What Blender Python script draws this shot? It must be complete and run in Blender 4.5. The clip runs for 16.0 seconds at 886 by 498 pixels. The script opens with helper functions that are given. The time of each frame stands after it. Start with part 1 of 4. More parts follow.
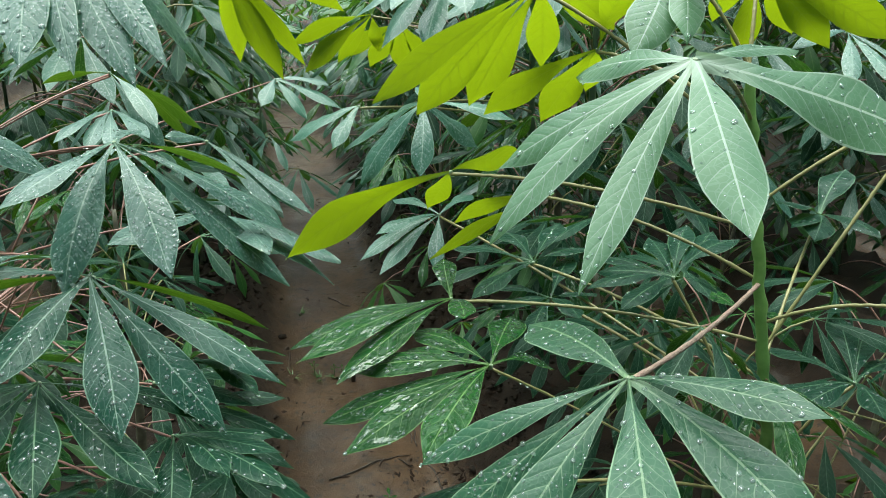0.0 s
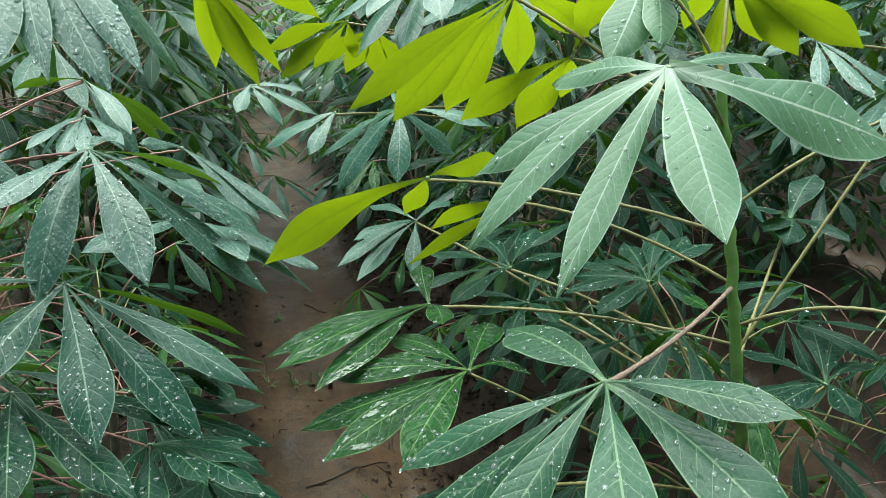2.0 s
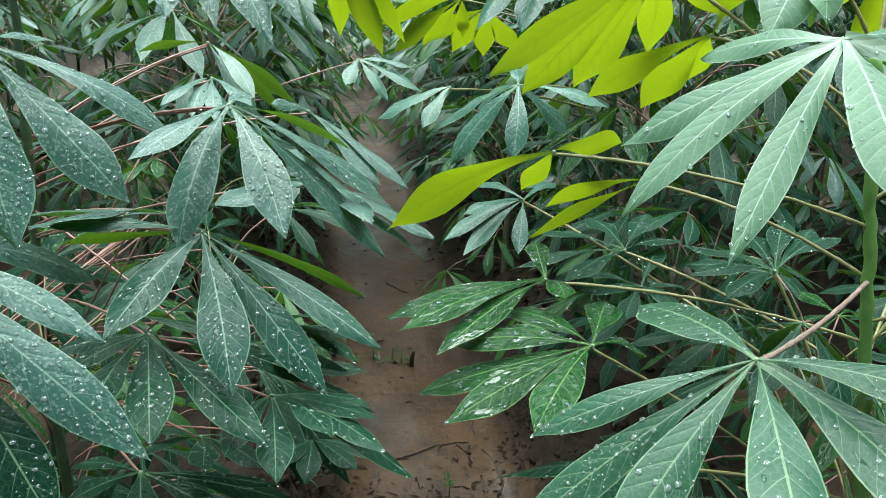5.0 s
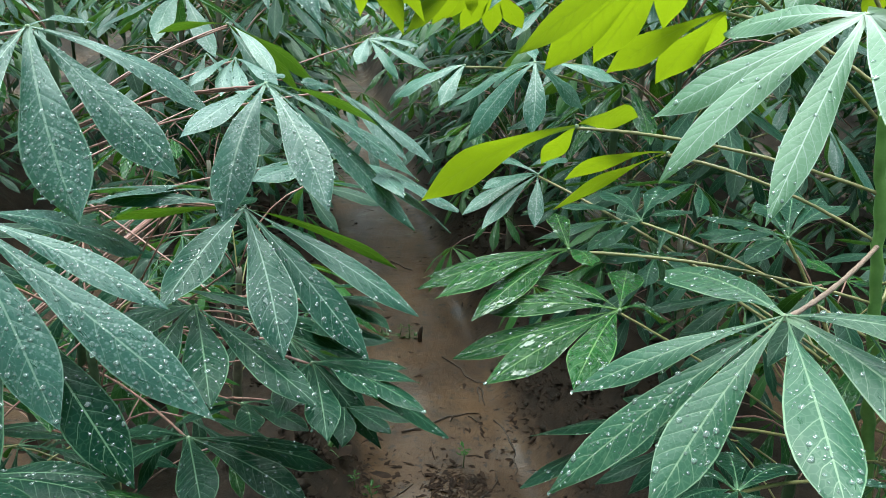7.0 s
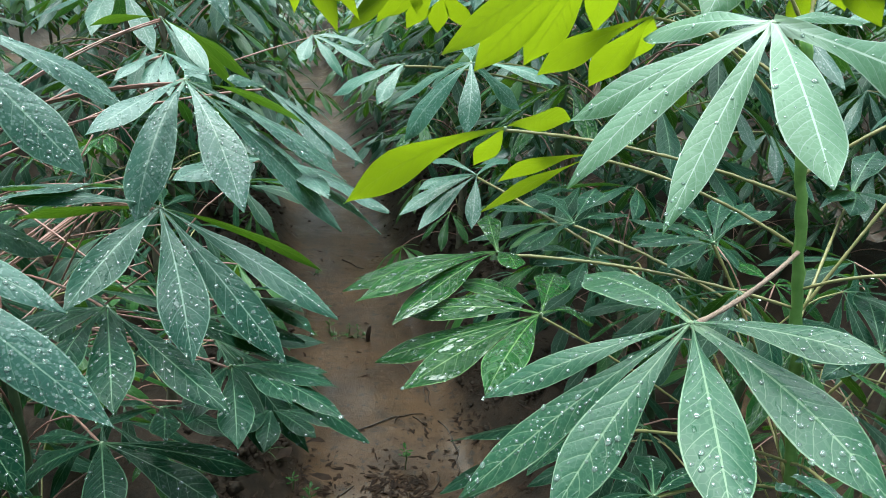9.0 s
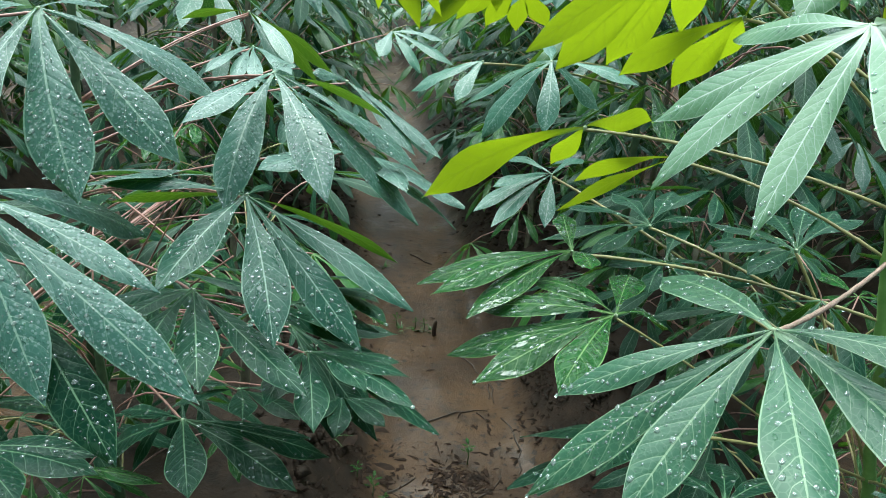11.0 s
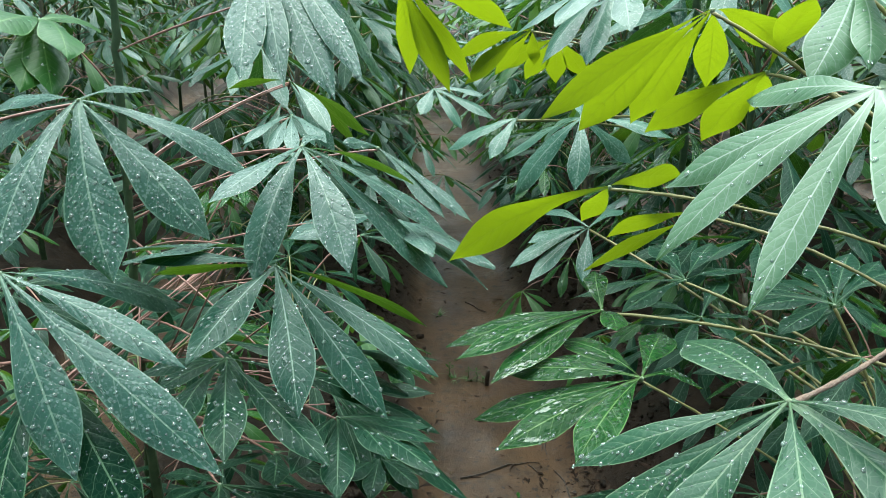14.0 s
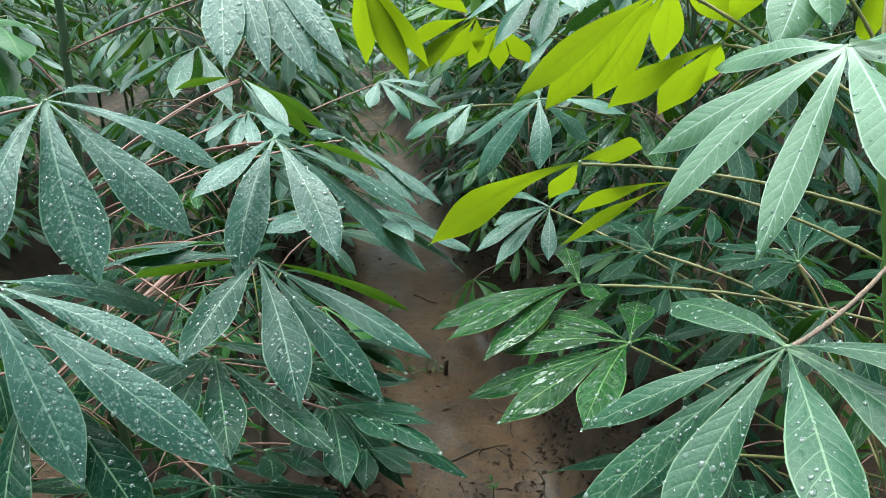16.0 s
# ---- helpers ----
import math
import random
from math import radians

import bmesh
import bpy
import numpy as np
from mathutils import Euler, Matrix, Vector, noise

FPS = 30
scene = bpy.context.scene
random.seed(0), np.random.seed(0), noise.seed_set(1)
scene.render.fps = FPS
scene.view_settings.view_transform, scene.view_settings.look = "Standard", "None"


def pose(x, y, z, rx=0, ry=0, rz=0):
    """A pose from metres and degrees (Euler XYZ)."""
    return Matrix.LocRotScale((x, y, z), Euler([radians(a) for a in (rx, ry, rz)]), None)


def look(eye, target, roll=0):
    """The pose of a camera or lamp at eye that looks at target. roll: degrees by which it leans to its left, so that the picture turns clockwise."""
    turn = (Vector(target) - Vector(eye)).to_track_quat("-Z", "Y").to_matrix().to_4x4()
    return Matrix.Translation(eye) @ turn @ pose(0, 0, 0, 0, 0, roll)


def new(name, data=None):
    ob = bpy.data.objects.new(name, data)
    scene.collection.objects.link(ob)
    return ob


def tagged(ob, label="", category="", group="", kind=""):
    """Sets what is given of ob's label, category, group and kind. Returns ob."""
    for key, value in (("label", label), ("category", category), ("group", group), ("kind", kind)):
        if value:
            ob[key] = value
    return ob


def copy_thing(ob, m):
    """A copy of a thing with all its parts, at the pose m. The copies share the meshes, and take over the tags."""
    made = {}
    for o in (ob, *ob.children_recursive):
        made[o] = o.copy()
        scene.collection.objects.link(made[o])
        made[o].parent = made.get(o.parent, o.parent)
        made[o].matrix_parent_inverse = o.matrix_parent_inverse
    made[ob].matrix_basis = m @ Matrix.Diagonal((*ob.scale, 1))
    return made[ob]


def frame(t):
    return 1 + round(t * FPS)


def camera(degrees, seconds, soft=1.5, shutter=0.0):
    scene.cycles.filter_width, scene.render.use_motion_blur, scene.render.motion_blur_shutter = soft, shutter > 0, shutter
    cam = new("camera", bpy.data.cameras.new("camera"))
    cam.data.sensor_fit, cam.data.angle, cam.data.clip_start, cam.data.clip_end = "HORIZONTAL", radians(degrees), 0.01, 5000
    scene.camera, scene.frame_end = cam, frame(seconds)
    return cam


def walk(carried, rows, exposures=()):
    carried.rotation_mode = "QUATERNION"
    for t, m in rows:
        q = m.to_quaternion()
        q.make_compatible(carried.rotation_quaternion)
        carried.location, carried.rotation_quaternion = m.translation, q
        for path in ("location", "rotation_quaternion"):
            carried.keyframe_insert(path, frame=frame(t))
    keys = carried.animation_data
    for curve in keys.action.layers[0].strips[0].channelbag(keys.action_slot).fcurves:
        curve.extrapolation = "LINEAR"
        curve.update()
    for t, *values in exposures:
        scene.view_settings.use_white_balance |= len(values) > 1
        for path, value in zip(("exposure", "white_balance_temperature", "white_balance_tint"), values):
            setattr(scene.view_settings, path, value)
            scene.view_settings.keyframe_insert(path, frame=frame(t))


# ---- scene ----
# ---------------------------------------------------------------- camera
cam = camera(59.0, 16.0, soft=0.75)
METRES, EYE, TILT = 0.7, 1.2, -20.0
ROWS = [
    (0.0, 0.0, 0.0, 0.0, 0.0, 0.0, -0.0),
    (0.5, 0.0249, -0.0024, 0.0015, -0.71, 0.03, 0.22),
    (1.0, 0.0275, -0.0063, -0.0023, -1.43, 0.22, 0.29),
    (1.5, 0.0268, -0.0039, 0.0014, -1.61, 0.35, 0.35),
    (2.0, -0.0036, -0.0052, -0.0001, -1.78, 0.42, 0.33),
    (2.5, -0.0443, -0.0018, -0.0046, -0.15, 0.48, -1.47),
    (3.0, -0.0745, 0.0074, -0.0128, 2.97, 0.29, -3.1),
    (3.5, -0.0937, -0.0114, -0.0122, 3.51, 0.02, -3.28),
    (6.0, -0.1156, -0.0124, -0.0446, 3.87, -1.51, -3.71),
    (6.5, -0.1581, -0.0412, -0.0527, 3.87, -1.62, -3.62),
    (7.0, -0.1747, -0.064, -0.0599, 2.23, -1.66, -2.5),
    (7.5, -0.0954, -0.0539, -0.0499, 1.03, -1.58, -2.14),
    (8.0, -0.0379, -0.0292, -0.0544, 1.37, -1.55, -2.67),
    (10.5, -0.1219, -0.0683, -0.0507, -0.47, -1.85, -2.99),
    (11.0, -0.1202, -0.0589, -0.0532, 4.54, -2.21, -5.07),
    (11.5, -0.103, -0.0591, -0.036, 6.35, -2.29, -5.24),
    (12.0, -0.0733, -0.0495, -0.0093, 6.96, -1.89, -5.08),
    (12.5, -0.0567, -0.0502, 0.0046, 8.37, -1.14, -4.64),
    (13.0, -0.0488, -0.0418, 0.0182, 8.96, -0.46, -4.18),
    (13.5, -0.0438, -0.0639, 0.0116, 9.2, 0.14, -3.68),
    (14.0, -0.046, -0.0686, -0.0021, 9.44, 0.31, -3.54),
    (14.5, -0.0718, -0.0796, -0.0157, 9.8, 0.27, -3.45),
    (15.0, -0.1289, -0.0873, -0.0296, 8.63, 0.37, -3.01),
    (15.5, -0.1947, -0.104, -0.051, 5.72, 0.44, -0.21),
    (16.0, -0.1387, -0.0903, -0.033, 4.3, 0.32, 0.34),
]
EDGES = [
    (3.7, look((-0.0815, -0.0196, 1.1920), (-0.1848, 1.8629, 0.5245), 2.04)),
    (5.8, look((-0.0698, -0.0067, 1.1705), (-0.1817, 1.8543, 0.4464), 2.44)),
    (8.2, look((-0.034, -0.030, 1.178), (-0.060, 1.828, 0.437), 3.0)),
    (10.3, look((-0.095, -0.066, 1.181), (-0.042, 1.791, 0.441), 2.3)),
]
PATH = EDGES + [(t, pose(0, 0, EYE, TILT) @ pose(METRES * x, METRES * y, METRES * z, 90 + pitch, roll, yaw)) for t, x, y, z, yaw, pitch, roll in ROWS]
walk(cam, sorted(PATH, key=lambda row: row[0]), [(0.0, 2.26, 6120.0, -7.0), (2.5, 2.27, 6100.0, -7.0), (3.5, 2.38, 6020.0, -7.0), (7.0, 2.53, 5820.0, -7.0), (11.0, 2.56, 5780.0, -7.0), (12.5, 2.46, 5800.0, -7.0), (14.5, 2.40, 5880.0, -7.0), (16.0, 2.46, 5880.0, -7.0)])

# ---------------------------------------------------------------- light
world = bpy.data.worlds.new("overcast_sky")
scene.world = world
world.use_nodes = True
wn = world.node_tree
sky = wn.nodes.new("ShaderNodeTexSky")
sky.sky_type, sky.sun_disc = "NISHITA", False
sky.sun_elevation, sky.sun_rotation = radians(77), radians(338)
sky.air_density, sky.dust_density, sky.ozone_density = 1.0, 6.0, 1.0
wn.links.new(sky.outputs[0], wn.nodes["Background"].inputs[0])
wn.nodes["Background"].inputs[1].default_value = 0.032
sun_data = bpy.data.lights.new("sun", "SUN")
sun_data.energy, sun_data.angle, sun_data.color = 2.0, radians(85), (1.0, 0.985, 0.96)
sun = new("sun", sun_data)
sun.matrix_world = look((-1.0, 2.5, 12), (0, 0, 0))


# ---------------------------------------------------------------- materials
def nodes_of(name):
    m = bpy.data.materials.new(name)
    m.use_nodes = True
    t = m.node_tree
    return m, t, t.nodes["Principled BSDF"], t.nodes["Material Output"]


def noise_node(t, scale, detail=3.0, rough=0.55, source="Object"):
    n = t.nodes.new("ShaderNodeTexNoise")
    n.inputs["Scale"].default_value, n.inputs["Detail"].default_value, n.inputs["Roughness"].default_value = scale, detail, rough
    t.links.new(t.nodes.new("ShaderNodeTexCoord").outputs[source], n.inputs["Vector"])
    return n.outputs["Fac"]


def ramp(t, value, stops):
    r = t.nodes.new("ShaderNodeValToRGB")
    while len(r.color_ramp.elements) < len(stops):
        r.color_ramp.elements.new(0.5)
    for e, (p, c) in zip(r.color_ramp.elements, stops):
        e.position, e.color = p, (*c, 1) if len(c) == 3 else c
    t.links.new(value, r.inputs[0])
    return r.outputs[0]


def calc(t, op, a, b=0.0, c=0.0):
    n = t.nodes.new("ShaderNodeMath")
    n.operation = op
    for i, v in enumerate((a, b, c)):
        if isinstance(v, (int, float)):
            n.inputs[i].default_value = v
        else:
            t.links.new(v, n.inputs[i])
    return n.outputs[0]


def blend(t, fac, a, b):
    n = t.nodes.new("ShaderNodeMix")
    n.data_type = "RGBA"
    for socket, v in ((n.inputs[0], fac), (n.inputs[6], a), (n.inputs[7], b)):
        if isinstance(v, (int, float)):
            socket.default_value = v
        elif isinstance(v, tuple):
            socket.default_value = (*v, 1)
        else:
            t.links.new(v, socket)
    return n.outputs[2]


def bump(t, height, strength, distance, normal=None):
    n = t.nodes.new("ShaderNodeBump")
    n.inputs["Strength"].default_value, n.inputs["Distance"].default_value = strength, distance
    t.links.new(height, n.inputs["Height"])
    if normal:
        t.links.new(normal, n.inputs["Normal"])
    return n.outputs[0]


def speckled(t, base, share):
    """Sheen of fine rain drops, too small to model, painted as patchy pale dots."""
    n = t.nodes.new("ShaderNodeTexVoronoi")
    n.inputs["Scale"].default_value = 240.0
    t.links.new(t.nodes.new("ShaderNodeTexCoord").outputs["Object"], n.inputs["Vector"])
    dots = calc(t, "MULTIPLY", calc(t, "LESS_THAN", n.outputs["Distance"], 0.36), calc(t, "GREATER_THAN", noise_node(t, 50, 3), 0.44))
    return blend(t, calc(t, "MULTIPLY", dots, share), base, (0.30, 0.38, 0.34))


def leaf_material(name, dark, light, vein, through_colour, see, wet):
    """A leaf blade: pinnate veins from its UV (u along, v across), mottled green, wet patches, light passing through."""
    m, t, p, out = nodes_of(name)
    uv = t.nodes.new("ShaderNodeTexCoord").outputs["UV"]
    sep = t.nodes.new("ShaderNodeSeparateXYZ")
    t.links.new(uv, sep.inputs[0])
    u, v = sep.outputs[0], calc(t, "ABSOLUTE", calc(t, "SUBTRACT", sep.outputs[1], 0.5))
    rib = calc(t, "LESS_THAN", v, calc(t, "ADD", 0.011, calc(t, "DIVIDE", 0.0042, calc(t, "POWER", calc(t, "ADD", u, 0.05), 1.5))))
    wob = calc(t, "MULTIPLY", noise_node(t, 40, 2), 0.40)
    q = calc(t, "ADD", calc(t, "SUBTRACT", calc(t, "MULTIPLY", u, 15.0 if name == "leaf_pale" else 12.0), calc(t, "MULTIPLY", calc(t, "POWER", v, 1.15), 3.4)), wob)
    tri = calc(t, "ABSOLUTE", calc(t, "SUBTRACT", calc(t, "FRACT", q), 0.5))
    side = calc(t, "MULTIPLY", calc(t, "LESS_THAN", tri, calc(t, "SUBTRACT", {"leaf_young": 0.075, "leaf_pale": 0.050}.get(name, 0.040), calc(t, "MULTIPLY", v, 0.05))), calc(t, "GREATER_THAN", 0.46, v))
    cells = t.nodes.new("ShaderNodeTexVoronoi")
    cells.feature = "DISTANCE_TO_EDGE"
    cells.inputs["Scale"].default_value = 150.0
    t.links.new(t.nodes.new("ShaderNodeTexCoord").outputs["Object"], cells.inputs["Vector"])
    net = calc(t, "LESS_THAN", cells.outputs["Distance"], 0.055)
    rim = calc(t, "GREATER_THAN", v, 0.472)
    mottle = noise_node(t, 28, 4)
    rnd = t.nodes.new("ShaderNodeObjectInfo").outputs["Random"]
    tone = calc(t, "ADD", calc(t, "MULTIPLY", mottle, 0.65), calc(t, "MULTIPLY", rnd, 0.45))
    base = ramp(t, tone, [(0.2, dark), (0.85, light)])
    base = blend(t, calc(t, "MULTIPLY", calc(t, "MAXIMUM", calc(t, "MULTIPLY", net, 0.2), rim), 0.55), base, vein)
    base = blend(t, calc(t, "MULTIPLY", side, 0.34 if name == "leaf_pale" else 0.45), base, vein)
    base = blend(t, calc(t, "MULTIPLY", rib, 0.62 if name == "leaf_fresh" else 0.75), base, vein)
    heart = calc(t, "MULTIPLY", calc(t, "MAXIMUM", calc(t, "SUBTRACT", 0.24 if name == "leaf_pale" else 0.15, u), 0.0), 4.0)
    base = blend(t, heart, base, vein)
    if name in ("leaf_bead_sheen", "leaf_mature"):
        base = speckled(t, base, 0.4 if name == "leaf_bead_sheen" else 0.3)
    t.links.new(base, p.inputs["Base Color"])
    streak = t.nodes.new("ShaderNodeCombineXYZ")
    for i, v_in in enumerate((calc(t, "MULTIPLY", u, 7.0), calc(t, "MULTIPLY", sep.outputs[1], 3.2 if wet > 0.9 else 5.0), calc(t, "MULTIPLY", rnd, 40.0))):
        t.links.new(v_in, streak.inputs[i])
    flow = t.nodes.new("ShaderNodeTexNoise")
    flow.inputs["Scale"].default_value, flow.inputs["Detail"].default_value, flow.inputs["Roughness"].default_value = 1.3, 5.0, 0.65
    t.links.new(streak.outputs[0], flow.inputs["Vector"])
    film = flow.outputs["Fac"]
    edge = 0.67 - (0.20 if wet > 0.9 else 0.14) * wet
    pool = ramp(t, film, [(edge, (0.0,) * 3), (edge + (0.12 if wet > 0.9 else 0.05), (1.0,) * 3)])
    rough = blend(t, pool, (0.41 - 0.20 * wet,) * 3, (0.06,) * 3)
    t.links.new(rough, p.inputs["Roughness"])
    p.inputs["IOR"].default_value = {"leaf_mature": 1.42, "leaf_bead_sheen": 1.48, "leaf_pale": 1.36, "leaf_shaded": 1.20, "leaf_wet": 1.22, "leaf_young": 1.32, "leaf_half_shade": 1.30}.get(name, 1.36)
    t.links.new(calc(t, "MULTIPLY", pool, 0.4 + 0.6 * wet), p.inputs["Coat Weight"])
    p.inputs["Coat Roughness"].default_value, p.inputs["Coat IOR"].default_value = 0.04, 1.5 + 0.15 * wet
    fine = noise_node(t, 260, 2)
    h = calc(t, "ADD", calc(t, "ADD", calc(t, "MULTIPLY", calc(t, "MINIMUM", tri, 0.28), 2.6), calc(t, "MULTIPLY", calc(t, "MINIMUM", v, 0.07), 5.0)), calc(t, "MULTIPLY", fine, 0.35))
    nrm = bump(t, h, 0.26, 0.0012)
    crinkle = calc(t, "ADD", calc(t, "MULTIPLY", noise_node(t, 70, 2, 0.5), pool), calc(t, "MULTIPLY", pool, 0.06))
    nrm = bump(t, crinkle, 0.35 + 0.25 * wet, 0.005, nrm)
    t.links.new(nrm, p.inputs["Coat Normal"])
    bead = t.nodes.new("ShaderNodeTexVoronoi")
    bead.inputs["Scale"].default_value = 330.0
    t.links.new(t.nodes.new("ShaderNodeTexCoord").outputs["Object"], bead.inputs["Vector"])
    dot = calc(t, "MULTIPLY", calc(t, "SUBTRACT", 0.34, calc(t, "MINIMUM", bead.outputs["Distance"], 0.34)), calc(t, "GREATER_THAN", noise_node(t, 120, 2), 0.5))
    nrm = bump(t, dot, 0.4 if name != "leaf_pale" else 0.15, 0.0012, nrm)
    t.links.new(nrm, p.inputs["Normal"])
    tr = t.nodes.new("ShaderNodeBsdfTranslucent")
    thr = blend(t, calc(t, "MULTIPLY", calc(t, "MAXIMUM", rib, calc(t, "MULTIPLY", side, 0.7)), 0.55), through_colour, tuple(0.5 * c for c in through_colour))
    t.links.new(thr, tr.inputs[0])
    mix = t.nodes.new("ShaderNodeMixShader")
    mix.inputs[0].default_value = see
    t.links.new(p.outputs[0], mix.inputs[1])
    t.links.new(tr.outputs[0], mix.inputs[2])
    t.links.new(mix.outputs[0], out.inputs[0])
    return m


LEAF = {
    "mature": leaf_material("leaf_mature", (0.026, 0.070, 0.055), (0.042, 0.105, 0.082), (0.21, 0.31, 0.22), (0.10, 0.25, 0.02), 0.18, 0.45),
    "beaded": leaf_material("leaf_bead_sheen", (0.028, 0.086, 0.060), (0.049, 0.136, 0.093), (0.24, 0.33, 0.25), (0.10, 0.25, 0.02), 0.18, 0.4),
    # Mature green darkened in colour for the part shade lower down
    "deep": leaf_material("leaf_half_shade", (0.011, 0.044, 0.030), (0.020, 0.069, 0.047), (0.21, 0.31, 0.22), (0.10, 0.25, 0.02), 0.18, 0.55),
    "fresh": leaf_material("leaf_fresh", (0.019, 0.058, 0.033), (0.032, 0.089, 0.050), (0.24, 0.34, 0.20), (0.10, 0.25, 0.02), 0.18, 0.38),
    # Canopy shade put into the colour: darkest copy, for low leaves
    "dark": leaf_material("leaf_shaded", (0.0034, 0.020, 0.012), (0.0075, 0.035, 0.021), (0.13, 0.22, 0.12), (0.09, 0.22, 0.02), 0.16, 0.45),
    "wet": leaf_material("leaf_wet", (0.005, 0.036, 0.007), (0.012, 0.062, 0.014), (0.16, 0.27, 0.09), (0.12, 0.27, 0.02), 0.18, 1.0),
    "pale": leaf_material("leaf_pale", (0.064, 0.134, 0.074), (0.092, 0.178, 0.103), (0.36, 0.43, 0.35), (0.18, 0.36, 0.03), 0.26, 0.0),
    "under": leaf_material("leaf_underside", (0.020, 0.085, 0.016), (0.034, 0.115, 0.022), (0.16, 0.27, 0.09), (0.11, 0.21, 0.010), 0.26, 0.2),
    "young": leaf_material("leaf_young", (0.048, 0.125, 0.020), (0.080, 0.170, 0.034), (0.19, 0.30, 0.08), (0.225, 0.300, 0.004), 0.50, 0.1),
}


def plain(name, a, b, scale, rough=0.5, relief=0.3, dist=0.002, shine=0.5):
    m, t, p, _ = nodes_of(name)
    f = noise_node(t, scale, 5, 0.65)
    t.links.new(ramp(t, f, [(0.3, a), (0.7, b)]), p.inputs["Base Color"])
    p.inputs["Roughness"].default_value, p.inputs["Specular IOR Level"].default_value = rough, shine
    t.links.new(bump(t, noise_node(t, scale * 3, 4), relief, dist), p.inputs["Normal"])
    return m


STEM = plain("green_stem", (0.125, 0.25, 0.055), (0.20, 0.335, 0.095), 60, 0.35, 0.3, 0.002)
STEM_DARK = plain("dark_stem", (0.035, 0.065, 0.032), (0.075, 0.115, 0.055), 60, 0.4)
BARK = plain("grey_stem", (0.09, 0.085, 0.06), (0.19, 0.17, 0.12), 70, 0.55)
STALK = plain("stalk_green", (0.18, 0.18, 0.065), (0.29, 0.25, 0.11), 90, 0.38)
STALK_RED = plain("stalk_red", (0.19, 0.088, 0.070), (0.32, 0.18, 0.145), 90, 0.38)
STALK_PINK = plain("stalk_pink", (0.28, 0.17, 0.14), (0.45, 0.33, 0.26), 160, 0.45, 0.9, 0.004)
HUB = plain("leaf_heart", (0.20, 0.26, 0.15), (0.30, 0.36, 0.23), 200, 0.4)
LITTER = plain("dead_leaf", (0.006, 0.004, 0.003), (0.028, 0.015, 0.009), 45, 0.85, shine=0.15)
TWIG = plain("wet_twig", (0.014, 0.009, 0.006), (0.042, 0.027, 0.018), 80, 0.5)
CLOD = plain("soil_clod", (0.007, 0.005, 0.003), (0.034, 0.021, 0.013), 60, 0.7, 0.8, 0.004, 0.2)
GRASS = plain("grass_blade", (0.03, 0.075, 0.016), (0.06, 0.13, 0.03), 60, 0.45)

WATER, _t, _p, _o = nodes_of("rain_drop")
# Whitish share of the body colour stands in for the sky's glint
_p.inputs["Base Color"].default_value = (0.78, 0.90, 0.84, 1)
_p.inputs["Transmission Weight"].default_value, _p.inputs["Roughness"].default_value, _p.inputs["IOR"].default_value = 0.86, 0.0, 1.38

MUD, t, p, _o = nodes_of("wet_mud")
gz = t.nodes.new("ShaderNodeSeparateXYZ")
t.links.new(t.nodes.new("ShaderNodeTexCoord").outputs["Object"], gz.inputs[0])
low = ramp(t, calc(t, "ADD", gz.outputs[2], calc(t, "MULTIPLY", noise_node(t, 14, 6, 0.7), 0.16)), [(0.085, (1.0,) * 3), (0.150, (0.0,) * 3)])
silt = ramp(t, noise_node(t, 4, 6, 0.6), [(0.30, (0.020, 0.010, 0.004)), (0.46, (0.046, 0.023, 0.0085)), (0.66, (0.090, 0.049, 0.021))])
silt = blend(t, calc(t, "GREATER_THAN", noise_node(t, 42, 5, 0.65), 0.60), silt, (0.016, 0.010, 0.006))
silt = blend(t, ramp(t, noise_node(t, 8, 7, 0.7), [(0.50, (0.0,) * 3), (0.64, (0.75,) * 3)]), silt, (0.013, 0.008, 0.005))
clod = ramp(t, noise_node(t, 22, 6, 0.7), [(0.35, (0.010, 0.006, 0.003)), (0.6, (0.026, 0.015, 0.008)), (0.85, (0.050, 0.029, 0.016))])
t.links.new(blend(t, low, clod, silt), p.inputs["Base Color"])
t.links.new(blend(t, low, (0.75,) * 3, ramp(t, noise_node(t, 5, 3), [(0.45, (0.60,) * 3), (0.70, (0.25,) * 3)])), p.inputs["Roughness"])
t.links.new(calc(t, "MULTIPLY", low, ramp(t, noise_node(t, 3, 3), [(0.40, (0.06,) * 3), (0.60, (0.24,) * 3)])), p.inputs["Coat Weight"])
p.inputs["Coat Roughness"].default_value = 0.22
p.inputs["IOR"].default_value = 1.34
t.links.new(bump(t, noise_node(t, 30, 7, 0.75), 0.6, 0.014), p.inputs["Normal"])


# ---------------------------------------------------------------- mesh helpers
def mesh_object(name, verts, faces, mats, uvs=None, slots=None, parent=None, label="", smooth=True):
    me = bpy.data.meshes.new(name)
    me.from_pydata([tuple(v) for v in verts], [], faces)
    for m in mats:
        me.materials.append(m)
    if uvs is not None:
        layer = me.uv_layers.new(name="UVMap")
        for loop in me.loops:
            layer.data[loop.index].uv = uvs[loop.vertex_index]
    for i, poly in enumerate(me.polygons):
        poly.use_smooth = smooth
        if slots is not None:
            poly.material_index = slots[i]
    ob = new(name, me)
    if parent:
        ob.parent = parent
    if label:
        tagged(ob, label)
    return ob


